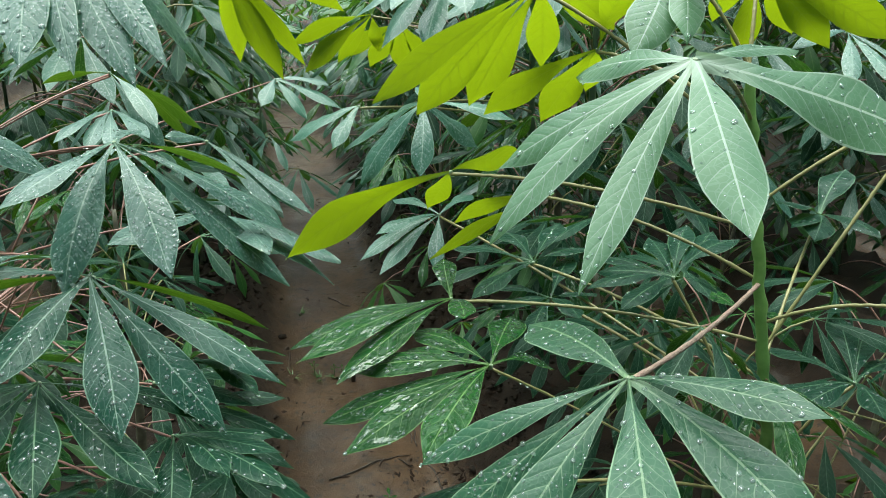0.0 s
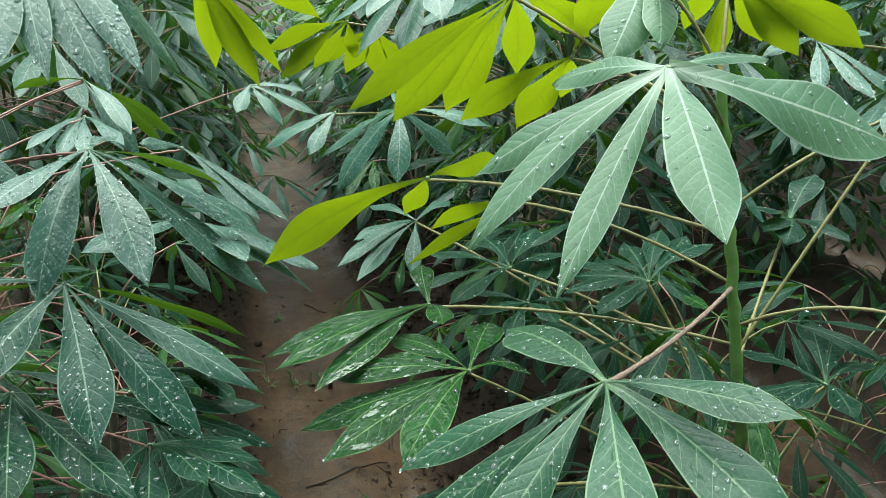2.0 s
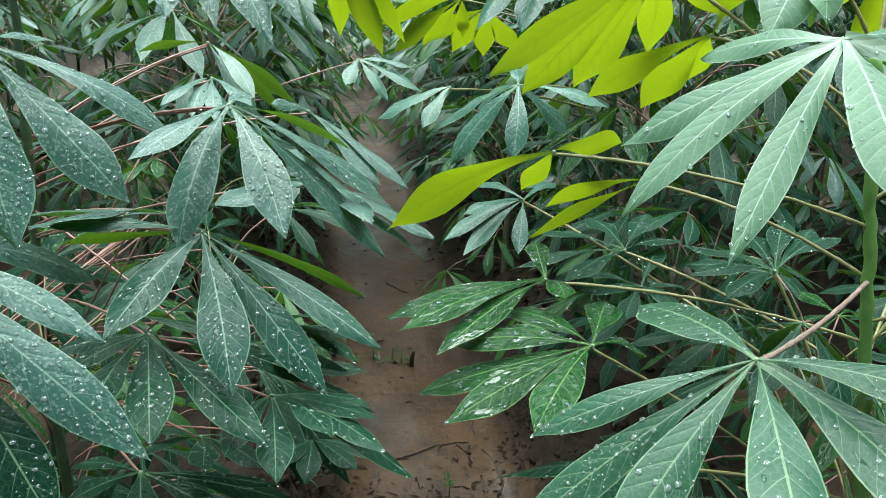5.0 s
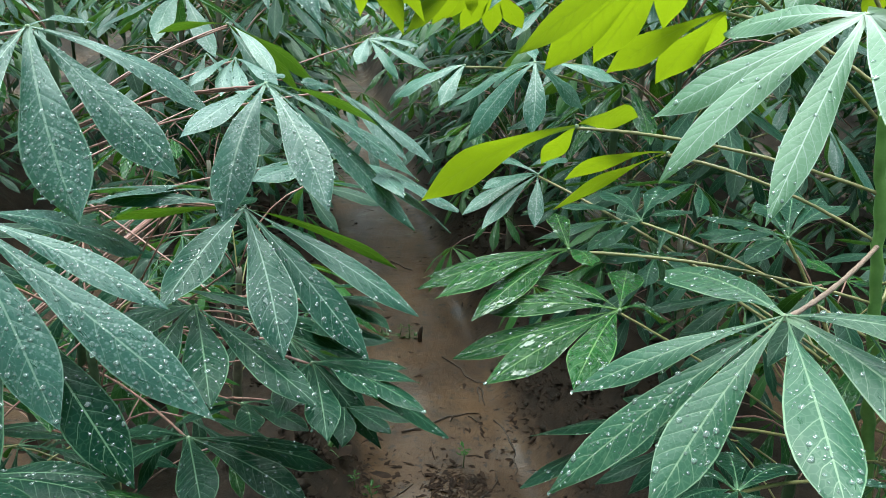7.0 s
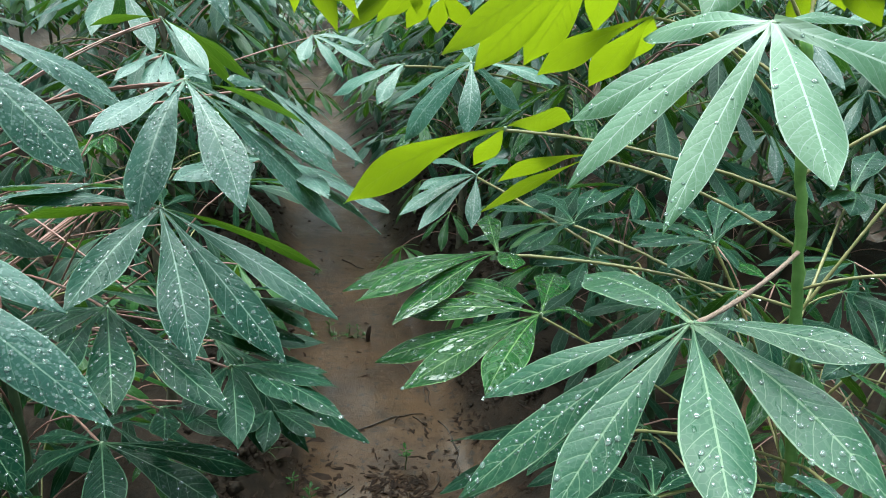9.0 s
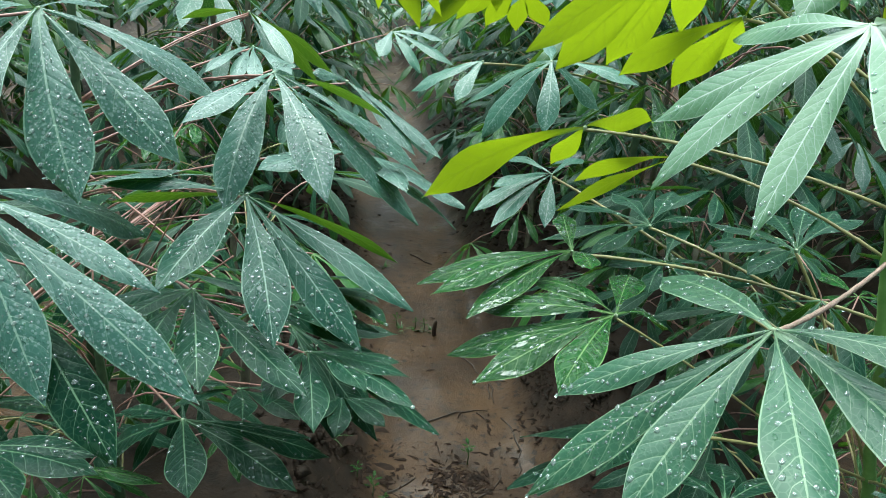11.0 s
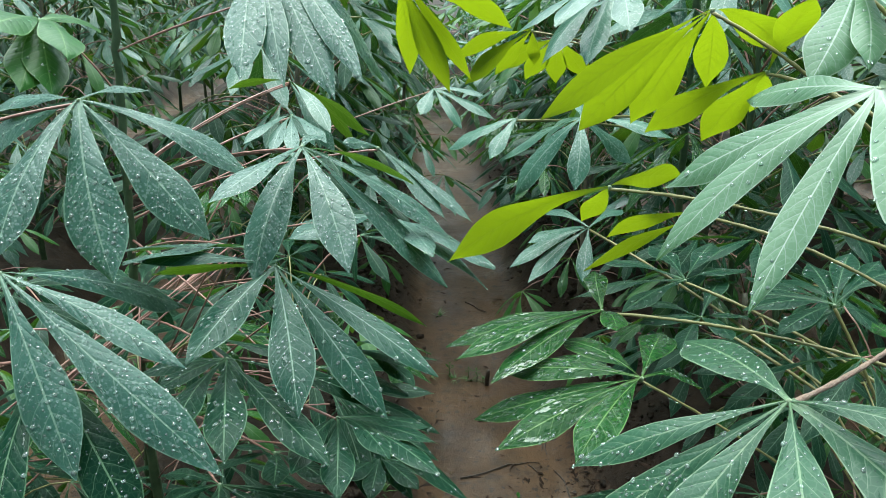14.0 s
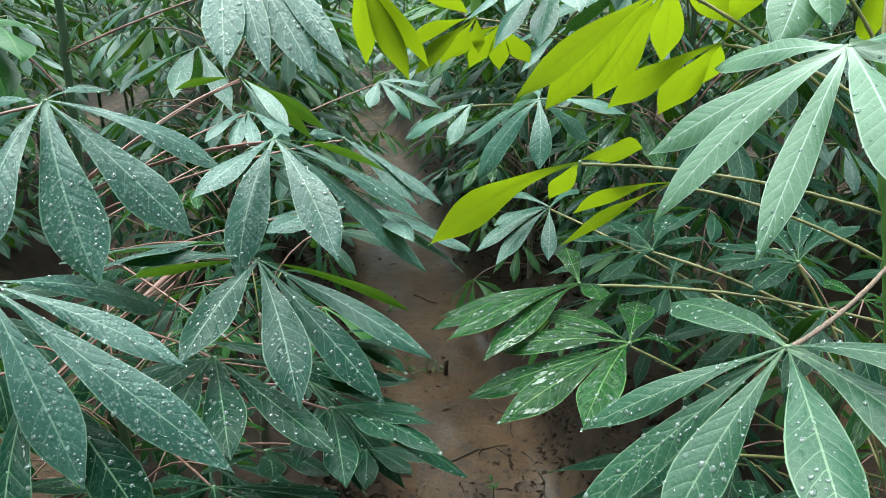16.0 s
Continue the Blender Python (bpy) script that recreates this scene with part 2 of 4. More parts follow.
def tube(points, radii, sides=7):
    """A tapered tube along points: verts and faces, closed at both ends."""
    pts = [Vector(p) for p in points]
    verts, faces = [], []
    for i, p in enumerate(pts):
        d = (pts[min(i + 1, len(pts) - 1)] - pts[max(i - 1, 0)]).normalized()
        a = d.cross(Vector((0.31, 0.17, 0.93))).normalized()
        b = d.cross(a)
        for k in range(sides):
            w = 2 * math.pi * k / sides
            verts.append(p + radii[i] * (math.cos(w) * a + math.sin(w) * b))
    for i in range(len(pts) - 1):
        for k in range(sides):
            j = (k + 1) % sides
            faces.append((i * sides + k, i * sides + j, (i + 1) * sides + j, (i + 1) * sides + k))
    faces.append(tuple(range(sides - 1, -1, -1)))
    faces.append(tuple(range((len(pts) - 1) * sides, len(pts) * sides)))
    return verts, faces


def arc(a, b, sag, n=8):
    """Points from a to b on a parabola that rises by sag in the middle."""
    a, b = Vector(a), Vector(b)
    return [a.lerp(b, i / n) + Vector((0, 0, sag * 4 * (i / n) * (1 - i / n))) for i in range(n + 1)]


OUTLINE_S = (0.0, 0.06, 0.15, 0.28, 0.42, 0.55, 0.66, 0.76, 0.85, 0.92, 0.97, 1.0)
OUTLINE_W = (0.05, 0.07, 0.13, 0.34, 0.63, 0.88, 1.00, 0.93, 0.66, 0.35, 0.13, 0.01)


def blade(length, width, arch, fold, rng, rows=14, cols=4, twist=0.0, full=1.0, ruffle=1.0):
    """One leaflet along +X from the origin, its face up: verts, faces, uvs. arch: degrees of bend; fold: how far the halves hang."""
    ss = [i / rows for i in range(rows + 1)]
    x = z = 0.0
    axis = [(0.0, 0.0)]
    for i in range(rows):
        a = radians(arch) * (0.5 - (i + 0.5) / rows)
        x, z = x + math.cos(a) / rows, z + math.sin(a) / rows
        axis.append((x, z))
    k = length / math.hypot(x, z)
    turn = -math.atan2(z, x)
    ph, amp = rng.uniform(0, 6.28), rng.uniform(0.5, 1.0)
    bend = rng.uniform(-0.03, 0.03) * length
    verts, faces, uvs = [], [], []
    for i, s in enumerate(ss):
        ax, az = axis[i]
        ax, az = k * (ax * math.cos(turn) - az * math.sin(turn)), k * (ax * math.sin(turn) + az * math.cos(turn))
        half = 0.5 * width * np.interp(s, OUTLINE_S, OUTLINE_W) ** (full if s < 0.66 else 1.0)
        tw = radians(twist) * s
        for j in range(2 * cols + 1):
            r = j / cols - 1
            y = half * r
            wave = 0.05 * ruffle * width * amp * abs(r) ** 2 * math.sin(ph + 11 * s + (2.1 if r > 0 else 0))
            h = -fold * abs(y) + 0.10 * abs(r) * (1 - abs(r)) * half + wave
            yy, hh = y * math.cos(tw) - h * math.sin(tw), y * math.sin(tw) + h * math.cos(tw)
            verts.append(Vector((ax, yy + bend * math.sin(math.pi * s), az + hh)))
            uvs.append((s, 0.5 + 0.5 * r))
    n = 2 * cols + 1
    for i in range(rows):
        for j in range(n - 1):
            faces.append((i * n + j, (i + 1) * n + j, (i + 1) * n + j + 1, i * n + j + 1))
    return verts, faces, uvs


def aim_up(origin, azimuth, elevation, up, roll=0.0):
    """The same, with the blade's face towards up."""
    a, e = radians(azimuth), radians(elevation)
    x = Vector((math.cos(e) * math.cos(a), math.cos(e) * math.sin(a), math.sin(e)))
    y = up.cross(x).normalized()
    z = x.cross(y)
    return Matrix.Translation(origin) @ Matrix((x, y, z)).transposed().to_4x4() @ Matrix.Rotation(radians(roll), 4, "X")


def aim(origin, azimuth, elevation, roll=0.0):
    """The pose of a leaflet that leaves origin that way, its width level."""
    return Matrix.Translation(origin) @ Matrix.Rotation(radians(azimuth), 4, "Z") @ Matrix.Rotation(-radians(elevation), 4, "Y") @ Matrix.Rotation(radians(roll), 4, "X")


def drops(spots, rng, lo, hi):
    """Flattened domes of water at (place, normal) spots, joined."""
    verts, faces, taken = [], [], {}
    for place, normal in spots:
        r = lo + (hi - lo) * rng.random() ** 3.0
        cell = tuple(int(c // 0.006) for c in place)
        close = [q for i in (-1, 0, 1) for j in (-1, 0, 1) for k in (-1, 0, 1) for q in taken.get((cell[0] + i, cell[1] + j, cell[2] + k), ())]
        if any((place - p).length < 1.25 * (r + q) for p, q in close):
            continue
        taken.setdefault(cell, []).append((place, r))
        a = normal.orthogonal().normalized()
        b = normal.cross(a)
        st = rng.uniform(0.8, 1.4)
        o = len(verts)
        for ring, (rr, hh) in enumerate(((1.0, -0.08), (0.84, 0.26), (0.46, 0.42))):
            for q in range(9):
                w = 2 * math.pi * q / 9
                verts.append(place + r * (rr * math.cos(w) * st * a + rr * math.sin(w) * b + hh * normal))
        verts.append(place + r * 0.48 * normal)
        for ring in range(2):
            for q in range(9):
                n = (q + 1) % 9
                faces.append((o + ring * 9 + q, o + ring * 9 + n, o + ring * 9 + 9 + n, o + ring * 9 + 9 + q))
        for q in range(9):
            faces.append((o + 18 + q, o + 18 + (q + 1) % 9, o + 27))
        faces.append(tuple(o + 8 - q for q in range(9)))
    return verts, faces


# ---------------------------------------------------------------- ground
ROW = 1.16                       # spacing of the ridges


def furrow_x(y):
    return -0.17 - 0.22 * (y - 1.58)


def across(x, y):
    """Metres from the furrow's middle, square to it."""
    return (x - furrow_x(y)) * 0.977


def ground_height(x, y):
    off = across(x, y)
    u = (off + 0.11) / ROW if off > ROW / 2 else off / ROW
    f = abs(u - round(u)) * ROW
    wob = 0.03 * noise.noise(Vector((x * 2.2, y * 2.2, 0)))
    rise = min(max((f + wob - 0.17) / 0.22, 0), 1)
    rise = rise * rise * (3 - 2 * rise)
    rough = 0.035 * noise.noise(Vector((x * 9, y * 9, 3))) + 0.022 * noise.noise(Vector((x * 23, y * 23, 7)))
    return 0.24 * rise + rough * (0.12 + rise) + 0.009 * noise.noise(Vector((x * 4, y * 4, 1))) + 0.007 * noise.noise(Vector((x * 11, y * 11, 5)))


def ground_sheet():
    xs = [-400, -120, -40, -16] + [-10 + 0.2 * i for i in range(30)] + [-4 + 0.05 * i for i in range(161)] + [4.2 + 0.2 * i for i in range(30)] + [16, 40, 120, 400]
    ys = [-400, -100, -30, -12] + [-7 + 0.2 * i for i in range(35)] + [0.05 * i for i in range(181)] + [9.2 + 0.2 * i for i in range(30)] + [20, 40, 100, 400]
    verts = [(x, y, ground_height(x, y) if abs(x) < 11 and -8 < y < 16 else 0.12) for y in ys for x in xs]
    n = len(xs)
    faces = [(j * n + i, j * n + i + 1, (j + 1) * n + i + 1, (j + 1) * n + i) for j in range(len(ys) - 1) for i in range(n - 1)]
    tagged(mesh_object("ground", verts, faces, [MUD]), "wet brown clay soil ridged into planting rows with muddy furrows", "ground", kind="structure")


ground_sheet()


# ---------------------------------------------------------------- cassava plants in the foreground
class Plant:
    def __init__(self, foot, top, girth, label, skin):
        self.root = new("cassava_plant")
        tagged(self.root, label, "plant", "cassava plants")
        self.foot, self.top, self.girth = Vector(foot), Vector(top), girth
        rng = random.Random(int(1000 * foot[0]) + 77)
        pts, radii = [], []
        n = 60
        for i in range(n + 1):
            s = i / n
            p = self.foot.lerp(self.top, s) + Vector((rng.gauss(0, 0.0012), rng.gauss(0, 0.0012), 0))
            pts.append(p)
            radii.append(girth * (1.08 - 0.40 * s) * (1.16 if i % 5 == 0 else rng.uniform(0.95, 1.04)))
        v, f = tube(pts, radii, 10)
        mesh_object("stem", v, f, [skin], parent=self.root, label="ringed stem with leaf scars")

    def at(self, z):
        s = (z - self.foot.z) / (self.top.z - self.foot.z)
        return self.foot.lerp(self.top, min(max(s, 0.05), 1.0))


LEAF_LABEL = {"fresh": "broad fresh green leaf with pale ribs and rain drops", "deep": "green leaf with pale veins and rain drops, darkened for part shade", "beaded": "green leaf with the silvery sheen of fine rain drops painted on", "mature": "dark green rain-beaded leaf", "dark": "wet green leaf darkened in colour for canopy shade", "wet": "glossy rain-wet green leaf",
              "pale": "pale green leaf with whitish veins", "young": "young yellow-green translucent leaf", "under": "green leaf with its paler underside showing"}
leaf_count = [0]


def leaf(plant, hub, lobes, ratio, kind, join=None, red=None, arch=26, fold=0.16, roll=0, wetness=1.0, up=None, girth=1.0, sag=0.016):
    """A palmate leaf: a stalk to the plant's stem and one leaflet for each (azimuth, elevation, length, then its share of the width, or its width and roll)."""
    leaf_count[0] += 1
    rng = random.Random(leaf_count[0] * 31)
    hub = Vector(hub)
    foot = plant.at(hub.z - 0.12 if join is None else join)
    many = 9 if hub.y > 1.2 else 44
    pts = [p + Vector((0, 0, rng.gauss(0, 0.0002))) for p in arc(foot, hub - Vector((0, 0, 0.004)), sag, many)]
    thick = (0.0017 if plant.foot.x < 0 else 0.0023) * girth
    v, f = tube(pts, [thick * (1.7 if i == 0 else rng.uniform(0.86, 1.16)) for i in range(len(pts))], 7)
    if red is None:
        red = plant.foot.x < 0
    k = len(v)
    hv, hf = tube([hub + Vector((0, 0, -0.005)), hub, hub + Vector((0, 0, 0.0012))], [0.0022, 0.0028, 0.0016], 8)
    slots = [0] * len(f) + [1] * len(hf)
    v, f = v + hv, f + [tuple(i + k for i in face) for face in hf]
    stalk = mesh_object("leaf", v, f, [STALK_PINK if red == "pink" else STALK_RED if red else STALK, HUB], slots=slots, parent=plant.root, label=LEAF_LABEL[kind])
    near = hub.y < 1.2
    spots = []
    ways = [Vector((math.cos(radians(e)) * math.cos(radians(a)), math.cos(radians(e)) * math.sin(radians(a)), math.sin(radians(e)))) for a, e, *_ in lobes]
    plane = Vector(np.linalg.svd(np.array([tuple(w) for w in ways]))[2][-1])
    plane = plane if plane.z > 0 else -plane
    if up is None:
        up = (0.45 * Vector((0, 0, 1)) + 0.55 * plane).normalized() if plane.z > 0.35 else Vector((0, 0, 1))
    up = Vector(up)
    for az, el, length, *more in lobes:
        width = 0.88 * more[0] if len(more) == 2 else length * ratio * (more[0] if more else 1.0) * (1.0 if length > 0.12 else 1.25)
        v, f, uv = blade(length, width, arch * rng.uniform(0.6, 1.4), 0.05 if kind == "young" else fold, rng, 18 if near else 12, 4 if near else 3, 0.0, {"pale": 0.60, "young": 1.1}.get(kind, 1.0 if width < 0.27 * length else 0.7), {"pale": 1.7, "young": 0.8}.get(kind, 1.2))
        m = aim_up(hub, az, el, up, roll + (more[1] + rng.uniform(-3, 3) if len(more) == 2 else rng.uniform(-7, 7)))
        v = [m @ p for p in v]
        mesh_object("leaflet", v, f, [LEAF[kind]], uv, parent=stalk)
        if near:
            many = int({"mature": 4600, "deep": 3600, "fresh": 4300, "beaded": 4300, "dark": 1400, "wet": 1100, "pale": 800, "under": 300, "young": -1}[kind] * length * width * 2.2 + 1)
            many = max(0, int(many * 4.6 * wetness))
            for _ in range(many):
                face = f[rng.randrange(len(f))]
                if rng.random() > np.interp(uv[face[0]][0], OUTLINE_S, OUTLINE_W) * 1.1:
                    continue
                a, b = rng.random(), rng.random()
                p = v[face[0]].lerp(v[face[1]], a).lerp(v[face[3]].lerp(v[face[2]], a), b)
                if noise.noise(p * 38) + 0.5 * noise.noise(p * 95) < rng.uniform(-0.55, 0.15):
                    continue
                nr = (v[face[1]] - v[face[0]]).cross(v[face[3]] - v[face[0]])
                if nr.length > 1e-12:
                    spots.append((p, nr.normalized() if nr.z > 0 else -nr.normalized()))
    if near and wetness > 0.5:
        for i in range(int((hub - foot).length / 0.008)):
            q = rng.random() * (len(pts) - 1)
            j = min(int(q), len(pts) - 2)
            spots.append((pts[j].lerp(pts[j + 1], q - j) - Vector((0, 0, thick * 0.9)), Vector((0, 0, -1))))
    if spots:
        v, f = drops(spots, rng, 0.0007, 0.0032)
        tagged(mesh_object("rainwater", v, f, [WATER], parent=stalk, label="rain drops whitened in colour for the glint of the sky"), kind="stuff")
    return stalk


def ridge_foot(x, y):
    return (x, y, ground_height(x, y) - 0.02)


plants = {
    "right": Plant(ridge_foot(0.505, 0.90), (0.345, 0.90, 1.09), 0.0092, "cassava plant with a bright green ringed stem on a soil ridge", STEM),
    "left": Plant(ridge_foot(-0.80, 1.09), (-0.72, 1.08, 1.42), 0.0078, "cassava plant with a dark stem and rain-beaded leaves beside the furrow", STEM_DARK),
    "farleft": Plant(ridge_foot(-0.93, 0.55), (-0.92, 0.56, 1.50), 0.011, "tall cassava plant whose drooping leaves carry many rain drops", STEM_DARK),
    "right2": Plant(ridge_foot(0.22, 1.85), (0.20, 1.86, 1.45), 0.010, "cassava plant behind the furrow with slender wet leaves", STEM_DARK),
    "right3": Plant(ridge_foot(1.22, 1.62), (1.18, 1.58, 1.50), 0.010, "cassava plant among others on the next soil ridge", STEM_DARK),
}

# leaves begin
leaf(plants["left"], (-0.388, 0.910, 1.003), [(-101, -7, 0.202, 0.039, -8), (-100, -47, 0.192, 0.065, 0), (-56, -30, 0.220, 0.056, 0), (15, -47, 0.280, 0.052, 0), (21, -35, 0.245, 0.042, 3), (94, -3, 0.1)], 0.22, "mature", up=(0.00, -0.35, 0.94), wetness=1.9)
leaf(plants["left"], (-0.335, 1.094, 0.965), [(-120, 14, 0.075, 0.025, -30), (-25, -36, 0.154, 0.036, 0), (-15, -32, 0.186, 0.028, 0)], 0.22, "mature", up=(0.00, -0.28, 0.96), wetness=1.6)
leaf(plants["left"], (-0.333, 1.059, 0.867), [(-114, 4, 0.185), (150, -17, 0.2), (-7, -29, 0.204), (-7, -19, 0.2), (-52, -1, 0.194)], 0.27, "mature")
leaf(plants["left"], (-0.395, 0.812, 0.873), [(-107, -21, 0.172, 0.058, 0), (-63, -32, 0.211, 0.061, 0), (-26, -41, 0.234, 0.053, 0), (-10, -28, 0.244, 0.043, 0), (-143, 11, 0.177, 0.032, 0)], 0.22, "deep", up=(0.00, -0.35, 0.94), wetness=1.6)
leaf(plants["left"], (-0.442, 0.83, 0.889), [(-115, 9, 0.171), (156, -23, 0.18), (-146, 4, 0.185)], 0.24, "mature")
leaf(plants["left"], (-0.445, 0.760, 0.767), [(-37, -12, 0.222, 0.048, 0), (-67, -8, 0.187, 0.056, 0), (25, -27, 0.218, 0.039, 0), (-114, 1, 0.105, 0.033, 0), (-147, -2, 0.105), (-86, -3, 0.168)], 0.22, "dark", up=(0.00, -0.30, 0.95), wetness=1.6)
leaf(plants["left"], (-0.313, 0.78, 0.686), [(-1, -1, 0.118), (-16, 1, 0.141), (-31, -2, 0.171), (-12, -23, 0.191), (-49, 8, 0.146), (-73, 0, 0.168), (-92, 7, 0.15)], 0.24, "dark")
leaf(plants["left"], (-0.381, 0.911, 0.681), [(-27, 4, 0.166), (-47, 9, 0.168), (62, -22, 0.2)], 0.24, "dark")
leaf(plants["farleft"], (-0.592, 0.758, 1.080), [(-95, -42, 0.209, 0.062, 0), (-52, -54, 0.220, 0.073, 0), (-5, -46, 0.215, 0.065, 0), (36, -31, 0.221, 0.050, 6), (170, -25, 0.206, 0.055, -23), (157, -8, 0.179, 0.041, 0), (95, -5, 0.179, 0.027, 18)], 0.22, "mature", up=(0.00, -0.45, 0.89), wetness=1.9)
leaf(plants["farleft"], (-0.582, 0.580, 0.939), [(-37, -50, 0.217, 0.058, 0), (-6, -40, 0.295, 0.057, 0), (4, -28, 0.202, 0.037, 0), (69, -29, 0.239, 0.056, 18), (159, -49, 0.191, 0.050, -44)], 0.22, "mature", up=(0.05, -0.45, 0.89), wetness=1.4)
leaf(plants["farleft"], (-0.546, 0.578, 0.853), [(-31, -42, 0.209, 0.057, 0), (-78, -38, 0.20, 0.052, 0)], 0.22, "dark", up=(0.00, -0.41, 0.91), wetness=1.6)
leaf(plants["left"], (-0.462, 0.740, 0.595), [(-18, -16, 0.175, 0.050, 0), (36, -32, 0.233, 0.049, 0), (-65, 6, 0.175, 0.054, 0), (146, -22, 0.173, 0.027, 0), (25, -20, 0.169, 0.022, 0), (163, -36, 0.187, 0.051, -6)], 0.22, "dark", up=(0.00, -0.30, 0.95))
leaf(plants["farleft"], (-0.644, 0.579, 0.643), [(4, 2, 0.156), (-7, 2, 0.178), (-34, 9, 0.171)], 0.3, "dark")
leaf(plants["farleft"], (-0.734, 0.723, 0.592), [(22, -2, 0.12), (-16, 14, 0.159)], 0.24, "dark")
leaf(plants["left"], (-0.585, 1.395, 1.022), [(-24, -50, 0.166, 0.046, 0), (-45, -25, 0.180, 0.038, 0)], 0.22, "beaded", up=(0.2, -0.4, 0.9))
leaf(plants["left"], (-0.587, 1.400, 1.018), [(-14, -28, 0.199, 0.050, -12), (152, -9, 0.194, 0.024, 0), (10, -45, 0.18, 0.045, -10)], 0.22, "under", up=(0.3, 0.6, 0.7))
leaf(plants["left"], (-0.533, 1.259, 0.98), [(-96, -6, 0.171), (-81, -11, 0.171), (-70, -13, 0.17), (-51, -7, 0.169)], 0.15, "mature")
leaf(plants["farleft"], (-0.400, 0.840, 1.250), [(-76, -38, 0.216, 0.050, 0), (-46, -41, 0.236, 0.047, 0), (-38, -36, 0.237, 0.034, 0), (-62, -40, 0.220, 0.034, 0), (64, -40, 0.276, 0.046, 38)], 0.22, "mature", up=(0.00, -0.50, 0.86), wetness=1.9)
leaf(plants["left"], (-0.300, 1.080, 1.220), [(97, -39, 0.267, 0.044, 0), (72, -49, 0.253, 0.050, 0), (65, -41, 0.263, 0.035, 0), (41, -23, 0.221), (74, -14, 0.22)], 0.22, "young", up=(0.10, 0.80, 0.60))
leaf(plants["left"], (-0.396, 1.873, 0.946), [(-36, -41, 0.13), (-94, -20, 0.13), (1, -25, 0.171), (18, -9, 0.13)], 0.27, "beaded")
leaf(plants["right"], (0.108, 0.931, 1.177), [(-162, -32, 0.231, 0.059, 0), (144, -43, 0.242, 0.069, 0), (117, -45, 0.226, 0.063, 0), (81, -30, 0.231, 0.052, 0), (49, -18, 0.187, 0.063, 0)], 0.22, "young", up=(0.10, 0.75, 0.65), join=0.98)
leaf(plants["right"], (0.198, 1.030, 1.098), [(159, -32, 0.180, 0.061, 0), (110, -39, 0.192, 0.062, 0), (84, -26, 0.180, 0.043, 0), (-88, 31, 0.181, 0.050, 0)], 0.22, "young", up=(0.10, 0.75, 0.65), join=1.02)
leaf(plants["right"], (0.211, 0.670, 1.125), [(157, -33, 0.206, 0.047, -6), (-163, -39, 0.231, 0.039, 0), (-125, -35, 0.248, 0.034, 0), (-92, -28, 0.206, 0.060, 0), (10, -18, 0.260, 0.090, 13), (112, -12, 0.189, 0.046, -32), (41, -2, 0.184, 0.028, 0)], 0.22, "pale", up=(0.00, -0.45, 0.89), join=1.03)
leaf(plants["right"], (0.252, 0.916, 1.204), [(-116, -30, 0.179, 0.060, 0), (-98, -26, 0.172, 0.040, 0), (55, -48, 0.12), (39, -28, 0.12), (102, -6, 0.2), (-85, -6, 0.2)], 0.22, "pale", up=(0.00, -0.50, 0.86), join=1.12)
leaf(plants["right"], (0.361, 0.954, 1.192), [(73, -45, 0.15), (46, -31, 0.15), (92, -27, 0.14), (26, -33, 0.169), (23, -17, 0.16), (4, -23, 0.2)], 0.26, "young", join=1.14, up=(0,0.75,0.65))
leaf(plants["right"], (0.154, 0.575, 0.877), [(111, -10, 0.183, 0.068, 0), (171, -31, 0.206, 0.035, 0), (-172, -43, 0.269, 0.045, 0), (-137, -36, 0.215, 0.053, 0), (-96, -13, 0.216, 0.064, 0), (-54, -18, 0.205, 0.068, 0), (-41, 9, 0.159, 0.041, 0)], 0.22, "fresh", up=(0.00, -0.45, 0.89), join=0.827, red="pink", girth=1.2, sag=-0.01)
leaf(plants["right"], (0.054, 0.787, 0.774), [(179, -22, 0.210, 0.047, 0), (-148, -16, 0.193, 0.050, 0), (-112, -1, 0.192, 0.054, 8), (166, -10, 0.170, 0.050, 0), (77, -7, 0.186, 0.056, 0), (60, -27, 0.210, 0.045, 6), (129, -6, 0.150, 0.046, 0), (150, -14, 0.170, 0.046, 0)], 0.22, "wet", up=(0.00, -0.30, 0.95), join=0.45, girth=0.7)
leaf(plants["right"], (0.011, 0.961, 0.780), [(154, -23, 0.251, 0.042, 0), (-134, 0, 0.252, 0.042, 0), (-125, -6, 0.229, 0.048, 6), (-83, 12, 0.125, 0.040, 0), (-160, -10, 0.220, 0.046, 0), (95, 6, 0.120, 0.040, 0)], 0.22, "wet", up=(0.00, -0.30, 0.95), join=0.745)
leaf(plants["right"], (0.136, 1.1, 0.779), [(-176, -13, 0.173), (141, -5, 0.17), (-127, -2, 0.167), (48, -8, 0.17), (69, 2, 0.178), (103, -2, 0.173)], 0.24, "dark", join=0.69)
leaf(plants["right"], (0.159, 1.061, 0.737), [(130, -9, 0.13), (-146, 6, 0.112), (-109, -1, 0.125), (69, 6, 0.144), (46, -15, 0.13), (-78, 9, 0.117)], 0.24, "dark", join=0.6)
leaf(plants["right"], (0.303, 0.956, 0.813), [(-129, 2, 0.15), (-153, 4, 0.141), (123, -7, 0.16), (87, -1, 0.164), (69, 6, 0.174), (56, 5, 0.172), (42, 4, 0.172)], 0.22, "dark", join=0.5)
leaf(plants["right"], (-0.007, 1.357, 0.773), [(-149, -20, 0.17), (-131, -25, 0.17), (-94, -37, 0.12), (-131, 1, 0.159), (123, -5, 0.171), (68, -3, 0.171)], 0.2, "beaded", up=(0,-0.3,0.95), join=0.62)
